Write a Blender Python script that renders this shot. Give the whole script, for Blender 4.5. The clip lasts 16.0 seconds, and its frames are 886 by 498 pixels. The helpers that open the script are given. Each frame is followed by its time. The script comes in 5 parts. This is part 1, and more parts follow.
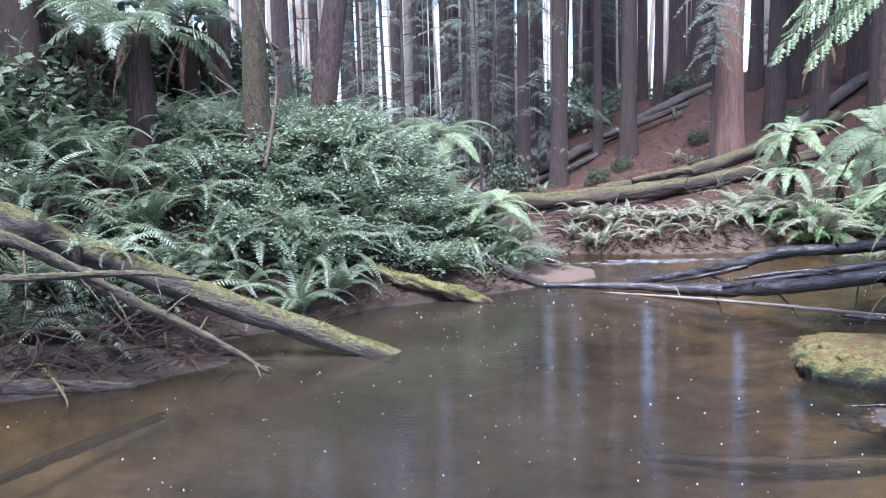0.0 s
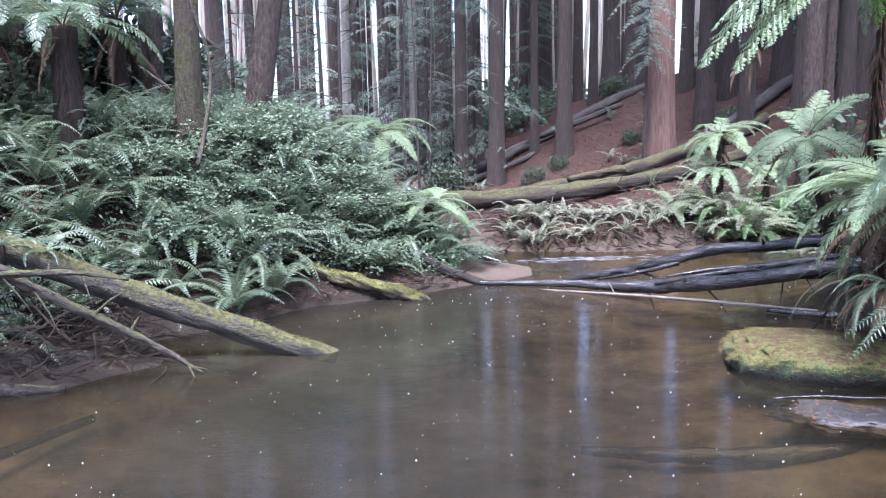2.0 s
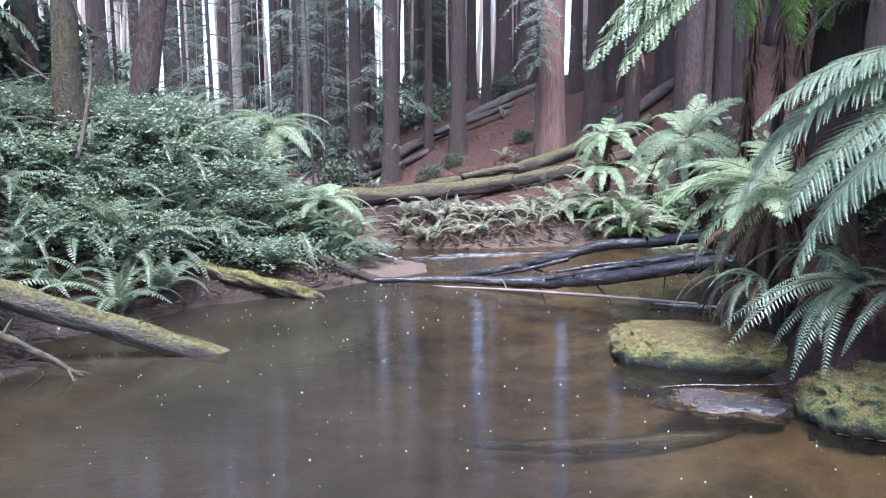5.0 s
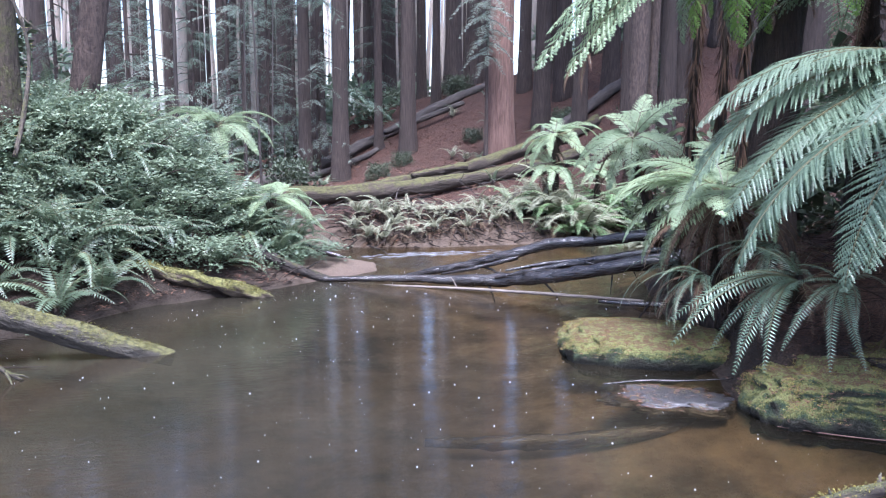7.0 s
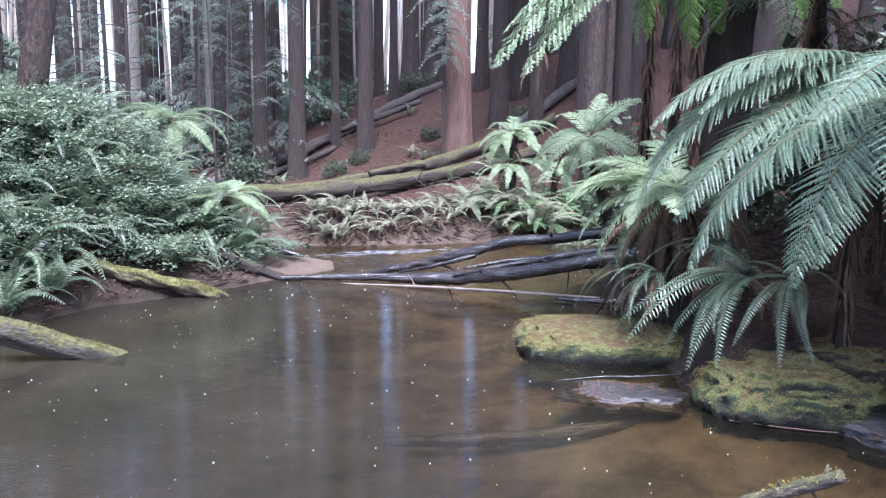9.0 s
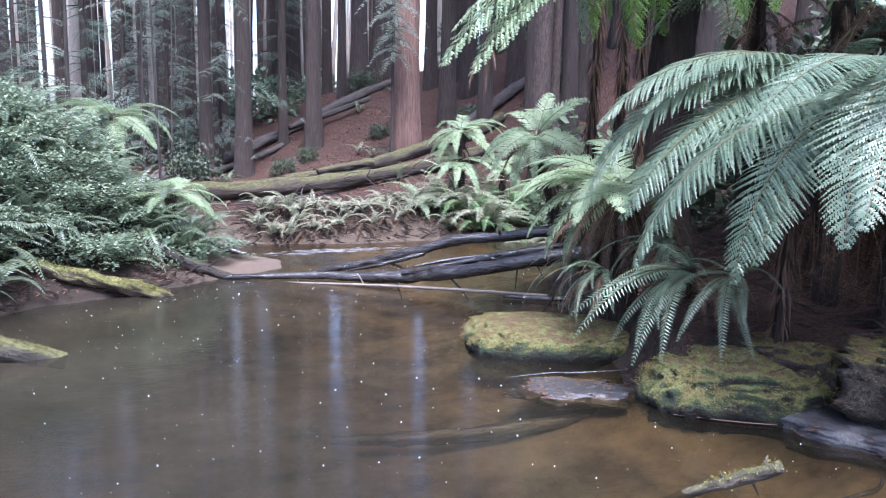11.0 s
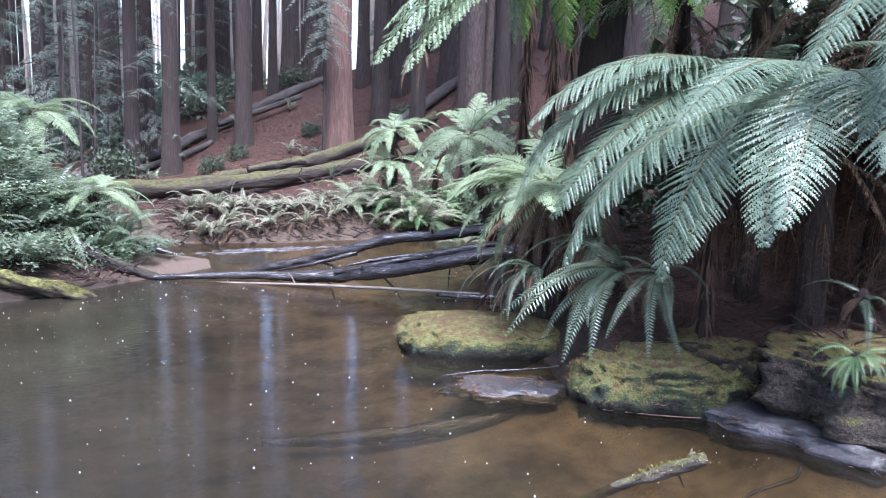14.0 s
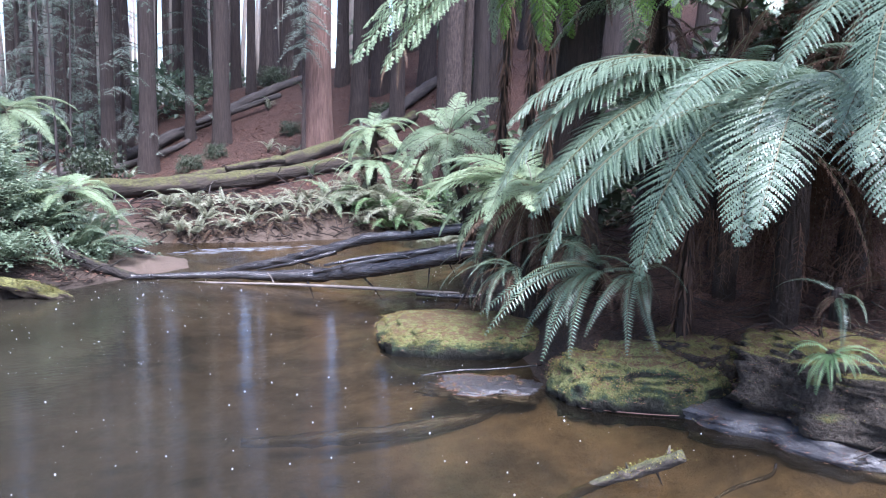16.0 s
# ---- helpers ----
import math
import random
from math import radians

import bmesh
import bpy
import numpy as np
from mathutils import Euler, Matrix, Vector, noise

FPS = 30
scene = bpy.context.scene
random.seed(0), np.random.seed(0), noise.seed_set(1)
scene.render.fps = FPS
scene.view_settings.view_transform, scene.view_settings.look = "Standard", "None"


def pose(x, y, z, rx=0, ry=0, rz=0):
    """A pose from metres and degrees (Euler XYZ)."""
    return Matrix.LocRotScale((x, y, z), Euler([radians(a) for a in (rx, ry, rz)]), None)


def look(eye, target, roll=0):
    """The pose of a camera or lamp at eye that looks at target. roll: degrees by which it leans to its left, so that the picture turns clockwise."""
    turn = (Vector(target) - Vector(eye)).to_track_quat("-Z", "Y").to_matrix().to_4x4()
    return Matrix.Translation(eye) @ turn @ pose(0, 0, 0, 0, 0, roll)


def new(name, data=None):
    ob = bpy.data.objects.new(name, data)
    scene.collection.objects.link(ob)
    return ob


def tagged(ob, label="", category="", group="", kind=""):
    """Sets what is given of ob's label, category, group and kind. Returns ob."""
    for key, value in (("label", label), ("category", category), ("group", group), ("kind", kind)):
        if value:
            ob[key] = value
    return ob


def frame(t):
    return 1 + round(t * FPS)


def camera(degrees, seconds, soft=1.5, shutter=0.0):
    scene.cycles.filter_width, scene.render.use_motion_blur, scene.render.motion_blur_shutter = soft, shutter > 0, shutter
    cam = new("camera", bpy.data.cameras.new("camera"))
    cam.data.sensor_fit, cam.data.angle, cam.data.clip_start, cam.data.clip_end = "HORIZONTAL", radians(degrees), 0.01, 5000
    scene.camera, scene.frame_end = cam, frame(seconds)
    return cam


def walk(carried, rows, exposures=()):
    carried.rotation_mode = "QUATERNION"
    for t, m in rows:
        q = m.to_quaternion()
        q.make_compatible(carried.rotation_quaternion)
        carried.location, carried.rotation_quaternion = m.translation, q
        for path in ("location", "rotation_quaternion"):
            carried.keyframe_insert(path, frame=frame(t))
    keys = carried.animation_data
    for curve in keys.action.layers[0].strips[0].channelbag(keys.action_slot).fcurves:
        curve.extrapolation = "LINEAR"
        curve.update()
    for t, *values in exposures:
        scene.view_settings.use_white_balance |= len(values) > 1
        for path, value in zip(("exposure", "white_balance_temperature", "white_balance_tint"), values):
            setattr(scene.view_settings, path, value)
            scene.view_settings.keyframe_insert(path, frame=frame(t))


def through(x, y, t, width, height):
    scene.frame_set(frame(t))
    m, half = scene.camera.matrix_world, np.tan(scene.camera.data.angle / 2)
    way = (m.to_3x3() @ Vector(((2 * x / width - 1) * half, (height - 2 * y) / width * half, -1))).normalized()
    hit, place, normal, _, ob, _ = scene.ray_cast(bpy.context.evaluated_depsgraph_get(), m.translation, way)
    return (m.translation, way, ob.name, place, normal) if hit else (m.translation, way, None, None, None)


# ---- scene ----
cam = camera(57.04, 16.0, soft=1.1)
# seconds, place in metres, turn, tilt and roll in degrees: a slow pan from a stand on the near bank
PATH = [
    (0.0, 0.0, 0.0, 2.0, -0.01, -8.624, 1.611),
    (0.5, 0.0018, 0.0001, 1.9995, -1.227, -8.674, 1.421),
    (1.0, 0.0033, 0.0002, 1.999, -2.294, -8.722, 1.287),
    (1.5, 0.0049, 0.0004, 1.9985, -3.355, -8.803, 1.183),
    (2.0, 0.0062, 0.0005, 1.9981, -4.303, -8.854, 1.069),
    (2.5, 0.0077, 0.0006, 1.9977, -5.273, -8.89, 0.952),
    (3.0, 0.009, 0.0007, 1.9973, -6.212, -8.947, 0.859),
    (3.5, 0.0107, 0.0008, 1.9968, -7.402, -9.02, 0.7),
    (4.0, 0.0126, 0.0009, 1.9962, -8.692, -9.055, 0.588),
    (4.5, 0.0148, 0.0011, 1.9955, -10.223, -9.101, 0.352),
    (7.0, 0.0218, 0.0016, 1.9934, -15.045, -9.206, -0.279),
    (7.5, 0.0228, 0.0017, 1.9932, -15.717, -9.257, -0.346),
    (8.0, 0.0239, 0.0018, 1.9928, -16.461, -9.262, -0.424),
    (8.5, 0.025, 0.0019, 1.9925, -17.257, -9.268, -0.523),
    (9.0, 0.0261, 0.002, 1.9922, -17.977, -9.311, -0.598),
    (11.5, 0.0325, 0.0024, 1.9902, -22.411, -9.374, -1.162),
    (12.0, 0.0338, 0.0025, 1.9899, -23.278, -9.374, -1.291),
    (12.5, 0.0351, 0.0026, 1.9895, -24.195, -9.397, -1.405),
    (13.0, 0.0363, 0.0027, 1.9891, -24.995, -9.369, -1.534),
    (13.5, 0.0373, 0.0028, 1.9888, -25.739, -9.362, -1.599),
    (14.0, 0.0379, 0.0028, 1.9886, -26.148, -9.34, -1.666),
    (14.5, 0.0383, 0.0029, 1.9885, -26.393, -9.321, -1.707),
    (15.0, 0.0386, 0.0029, 1.9884, -26.654, -9.328, -1.694),
    (15.5, 0.0392, 0.0029, 1.9882, -27.06, -9.304, -1.792),
    (16.0, 0.0399, 0.003, 1.988, -27.56, -9.338, -1.839),
]
walk(cam, [(t, pose(x, y, z, 90 + tilt, lean, turn)) for t, x, y, z, turn, tilt, lean in PATH],
     exposures=[(0.0, 2.64, 5430, 20), (16.0, 2.64, 5430, 20)])

# ---- world and light: overcast day under tall trees ----
SUN_TURN, SUN_HIGH = 184.0, 68.0
world = bpy.data.worlds.new("overcast_sky")
scene.world = world
world.use_nodes = True
wn = world.node_tree.nodes
sky = wn.new("ShaderNodeTexSky")
sky.sky_type, sky.sun_disc = "NISHITA", False
sky.sun_elevation, sky.sun_rotation = radians(SUN_HIGH), radians(SUN_TURN)
sky.air_density, sky.dust_density, sky.ozone_density = 1.0, 2.5, 1.0
world.node_tree.links.new(sky.outputs[0], wn["Background"].inputs[0])
wn["Background"].inputs[1].default_value = 0.11
sun = new("sun", bpy.data.lights.new("sun", "SUN"))
sun.data.energy, sun.data.angle, sun.data.color = 3.0, radians(30), (1.0, 0.985, 0.96)
a, b = radians(SUN_TURN), radians(SUN_HIGH)
sun.matrix_world = look((0, 0, 40), (0 - math.sin(a) * math.cos(b), 0 - math.cos(a) * math.cos(b), 40 - math.sin(b)))


# ---- materials ----
class Nodes:
    """A material under construction."""

    def __init__(self, name):
        self.mat = bpy.data.materials.new(name)
        self.mat.use_nodes = True
        self.tree = self.mat.node_tree
        self.bsdf = self.tree.nodes["Principled BSDF"]
        self.out = self.tree.nodes["Material Output"]

    def add(self, kind, **values):
        node = self.tree.nodes.new(kind)
        for key, value in values.items():
            node.inputs[key].default_value = value
        return node

    def link(self, a, b):
        self.tree.links.new(a, b)

    def coords(self, stretch=(1, 1, 1), source="Object"):
        tex = self.add("ShaderNodeTexCoord")
        mapping = self.add("ShaderNodeMapping")
        mapping.inputs["Scale"].default_value = stretch
        self.link(tex.outputs[source], mapping.inputs["Vector"])
        return mapping.outputs[0]

    def noise(self, vector, scale, detail=4.0, rough=0.55):
        node = self.add("ShaderNodeTexNoise", Scale=scale, Detail=detail, Roughness=rough)
        if vector is not None:
            self.link(vector, node.inputs["Vector"])
        return node.outputs["Fac"]

    def ramp(self, fac, stops):
        node = self.add("ShaderNodeValToRGB")
        while len(node.color_ramp.elements) < len(stops):
            node.color_ramp.elements.new(0.5)
        for e, (pos, col) in zip(node.color_ramp.elements, stops):
            e.position, e.color = pos, (*col, 1) if len(col) == 3 else col
        self.link(fac, node.inputs[0])
        return node.outputs[0]

    def mix(self, fac, a, b, kind="MIX"):
        node = self.add("ShaderNodeMix")
        node.data_type, node.blend_type = "RGBA", kind
        for socket, value in ((node.inputs["Factor"], fac), (node.inputs["A"], a), (node.inputs["B"], b)):
            if isinstance(value, (int, float)):
                socket.default_value = value
            elif isinstance(value, tuple):
                socket.default_value = (*value, 1)
            else:
                self.link(value, socket)
        # the colour sockets are the last pair
        for socket, value in ((node.inputs[6], a), (node.inputs[7], b)):
            if isinstance(value, tuple):
                socket.default_value = (*value, 1)
            else:
                self.link(value, socket)
        return node.outputs[2]

    def math(self, op, a, b=0.0, clamp=False):
        node = self.add("ShaderNodeMath")
        node.operation, node.use_clamp = op, clamp
        for socket, value in ((node.inputs[0], a), (node.inputs[1], b)):
            if isinstance(value, (int, float)):
                socket.default_value = value
            else:
                self.link(value, socket)
        return node.outputs[0]

    def bump(self, height, strength, distance):
        node = self.add("ShaderNodeBump", Strength=strength, Distance=distance)
        self.link(height, node.inputs["Height"])
        self.link(node.outputs[0], self.bsdf.inputs["Normal"])
        return node.outputs[0]

    def done(self, colour=None, rough=None, spec=None):
        for key, value in (("Base Color", colour), ("Roughness", rough), ("Specular IOR Level", spec)):
            if value is None:
                continue
            if isinstance(value, (int, float)):
                self.bsdf.inputs[key].default_value = value
            elif isinstance(value, tuple):
                self.bsdf.inputs[key].default_value = (*value, 1)
            else:
                self.link(value, self.bsdf.inputs[key])
        return self.mat


def upness(n):
    """How far a face looks up, 0 to 1."""
    geo = n.add("ShaderNodeNewGeometry")
    sep = n.add("ShaderNodeSeparateXYZ")
    n.link(geo.outputs["Normal"], sep.inputs[0])
    return sep.outputs[2]


def bark(name, dark, light, moss=None, moss_amount=0.5, streak=9.0, rough=0.85, depth=0.02, vary=0.25, long=0.12, spec=0.3, moss_up=0.26):
    n = Nodes(name)
    v = n.coords((1, 1, long))
    grain = n.noise(v, streak * 2.2, 6, 0.65)
    broad = n.noise(n.coords(), 1.3, 3)
    col = n.ramp(grain, [(0.3, dark), (0.72, light)])
    col = n.mix(n.ramp(broad, [(0.35, (0, 0, 0)), (0.7, (0.45, 0.45, 0.45))]), col, tuple(0.5 * (d + l) * 0.75 for d, l in zip(dark, light)))
    info = n.add("ShaderNodeObjectInfo")
    col = n.mix(n.math("MULTIPLY", info.outputs["Random"], vary), col, tuple(c * 1.9 for c in light))
    if moss:
        patch = n.noise(n.coords(), 5.0, 5, 0.7)
        up = upness(n)
        f = n.math("ADD", n.math("MULTIPLY", up, moss_up), n.math("MULTIPLY", n.math("ADD", patch, n.math("MULTIPLY", n.noise(n.coords(), 21.0, 5, 0.75), 0.7)), 1.1))
        f = n.ramp(n.math("MULTIPLY", f, 0.5), [(0.67 - 0.5 * moss_amount, (0, 0, 0)), (0.79 - 0.5 * moss_amount, (1, 1, 1))])
        tint = n.ramp(n.noise(n.coords(), 28.0, 4), [(0.32, tuple(m * 0.35 for m in moss)), (0.68, tuple(m * 1.3 for m in moss))])
        col = n.mix(f, col, tint)
    n.bump(n.math("ADD", grain, n.math("MULTIPLY", n.noise(n.coords(), streak * 3.0, 4, 0.7), 0.5)), 0.9, depth)
    return n.done(col, rough, spec)


def leafy(name, dark, light, rough=0.4, spec=0.5, through=0.25, stem=None):
    """Leaves: two tones by plant and by leaflet, some light let through."""
    n = Nodes(name)
    geo = n.add("ShaderNodeNewGeometry")
    info = n.add("ShaderNodeObjectInfo")
    f = n.math("ADD", n.math("MULTIPLY", geo.outputs["Random Per Island"], 0.5), n.math("MULTIPLY", info.outputs["Random"], 0.5))
    col = n.ramp(f, [(0.1, dark), (0.85, light)])
    blot = n.noise(n.coords(), 7.0, 3)
    col = n.mix(n.ramp(blot, [(0.45, (0, 0, 0)), (0.75, (0.5, 0.5, 0.5))]), col, tuple(0.6 * d + 0.25 * l for d, l in zip(dark, light)))
    n.done(col, rough, spec)
    trans = n.add("ShaderNodeBsdfTranslucent")
    n.link(n.mix(0.5, col, tuple(min(1.0, c * 1.6) for c in light)), trans.inputs[0])
    mix = n.add("ShaderNodeMixShader")
    mix.inputs[0].default_value = through
    n.link(n.bsdf.outputs[0], mix.inputs[1])
    n.link(trans.outputs[0], mix.inputs[2])
    n.link(mix.outputs[0], n.out.inputs[0])
    return n.mat


def ground_material():
    n = Nodes("forest_floor")
    v = n.coords()
    fine, mid, broad = n.noise(v, 55, 5, 0.7), n.noise(v, 9, 4, 0.6), n.noise(v, 0.9, 3)
    litter = n.ramp(fine, [(0.36, (0.014, 0.008, 0.006)), (0.54, (0.073, 0.036, 0.026)), (0.74, (0.17, 0.095, 0.065))])
    litter = n.mix(n.ramp(mid, [(0.4, (0, 0, 0)), (0.7, (0.6, 0.6, 0.6))]), litter, (0.028, 0.016, 0.011))
    litter = n.mix(n.ramp(broad, [(0.45, (0, 0, 0)), (0.65, (0.5, 0.5, 0.5))]), litter, (0.075, 0.037, 0.027))
    soil = n.ramp(fine, [(0.3, (0.012, 0.009, 0.007)), (0.7, (0.055, 0.039, 0.028))])
    sand = n.ramp(n.noise(v, 120, 3, 0.7), [(0.3, (0.055, 0.040, 0.030)), (0.7, (0.22, 0.160, 0.122))])
    bed = n.ramp(n.noise(v, 1.6, 5, 0.65), [(0.36, (0.056, 0.043, 0.028)), (0.64, (0.245, 0.192, 0.127))])
    col = soil
    for key, layer in (("litter", litter), ("sand", sand), ("bed", bed)):
        att = n.add("ShaderNodeAttribute")
        att.attribute_name = key
        col = n.mix(att.outputs["Fac"], col, layer)
    n.bump(n.math("ADD", fine, n.math("MULTIPLY", mid, 1.5)), 1.0, 0.06)
    return n.done(col, 0.85, 0.25)


def water_material():
    """Still, silty creek water: a mirror by its angle, with brown silt and a little of the bed below it."""
    n = Nodes("creek_water")
    v = n.coords((1, 1, 1))
    silt = n.ramp(n.noise(v, 0.55, 4), [(0.3, (0.010, 0.0094, 0.0074)), (0.7, (0.029, 0.0252, 0.0185))])
    ripple = n.math("ADD", n.math("MULTIPLY", n.noise(n.coords((0.8, 2.6, 1)), 9.0, 2), 0.75), n.math("MULTIPLY", n.noise(v, 34.0, 3), 0.14))
    node = n.add("ShaderNodeBump", Strength=0.17, Distance=0.02)
    # the water runs livelier where it comes in over the shallows
    sep = n.add("ShaderNodeSeparateXYZ")
    n.link(v, sep.inputs[0])
    run = n.add("ShaderNodeMapRange")
    for key, value in (("From Min", 7.5), ("From Max", 10.5), ("To Min", 1.0), ("To Max", 3.0)):
        run.inputs[key].default_value = value
    n.link(sep.outputs[1], run.inputs["Value"])
    n.link(n.math("MULTIPLY", ripple, run.outputs[0]), node.inputs["Height"])
    diff = n.add("ShaderNodeBsdfDiffuse")
    n.link(silt, diff.inputs[0])
    clear = n.add("ShaderNodeBsdfTransparent")
    clear.inputs[0].default_value = (0.77, 0.67, 0.49, 1)
    body = n.add("ShaderNodeMixShader")
    # clearer over the shallows along both banks
    shoal = n.add("ShaderNodeMapRange")
    for key, value in (("From Min", 0.8), ("From Max", 3.2), ("To Min", 0.24), ("To Max", 0.74)):
        shoal.inputs[key].default_value = value
    n.link(n.math("ABSOLUTE", n.math("ADD", sep.outputs[0], 0.1)), shoal.inputs["Value"])
    n.link(shoal.outputs[0], body.inputs[0])
    n.link(diff.outputs[0], body.inputs[1])
    n.link(clear.outputs[0], body.inputs[2])
    gloss = n.add("ShaderNodeBsdfGlossy", Roughness=0.015)
    n.link(node.outputs[0], gloss.inputs["Normal"])
    fres = n.add("ShaderNodeFresnel", IOR=1.33)
    n.link(node.outputs[0], fres.inputs["Normal"])
    top = n.add("ShaderNodeMixShader")
    n.link(fres.outputs[0], top.inputs[0])
    n.link(body.outputs[0], top.inputs[1])
    n.link(gloss.outputs[0], top.inputs[2])
    n.link(top.outputs[0], n.out.inputs[0])
    return n.mat


def rock_material(name, dark, light, moss=None, moss_low=0.35, wet=0.4):
    n = Nodes(name)
    v = n.coords()
    fine, broad = n.noise(v, 38, 6, 0.7), n.noise(v, 3.5, 4, 0.6)
    col = n.ramp(fine, [(0.3, dark), (0.75, light)])
    if moss:
        up = upness(n)
        f = n.math("ADD", n.math("MULTIPLY", up, 0.75), n.math("MULTIPLY", broad, 0.7))
        f = n.ramp(f, [(moss_low, (0, 0, 0)), (moss_low + 0.22, (1, 1, 1))])
        tone = n.math("ADD", n.math("MULTIPLY", up, 0.29), n.math("MULTIPLY", n.math("ADD", n.noise(v, 13, 6, 0.75), n.math("MULTIPLY", n.noise(v, 80, 3, 0.7), 0.6)), 0.76))
        tint = n.ramp(tone, [(0.44, (0.010, 0.017, 0.012)), (0.60, (0.036, 0.056, 0.036)), (0.72, (0.060, 0.066, 0.024)), (0.82, moss), (0.92, (0.075, 0.046, 0.026)), (1.0, (0.12, 0.072, 0.040))])
        col = n.mix(f, col, tint)
    # the wet band that the creek leaves at the waterline
    geo, sep = n.add("ShaderNodeNewGeometry"), n.add("ShaderNodeSeparateXYZ")
    n.link(geo.outputs["Position"], sep.inputs[0])
    band = n.ramp(n.math("ADD", sep.outputs[2], n.math("MULTIPLY", broad, 0.08)), [(0.05, (1, 1, 1)), (0.10, (0, 0, 0))])
    if moss:
        col = n.mix(band, col, tuple(0.6 * c for c in dark))
    n.bump(n.math("ADD", fine, n.math("MULTIPLY", broad, 2.0)), 1.0 if moss else 0.5, 0.05 if moss else 0.02)
    return n.done(col, wet, 0.15 if moss else 0.45)


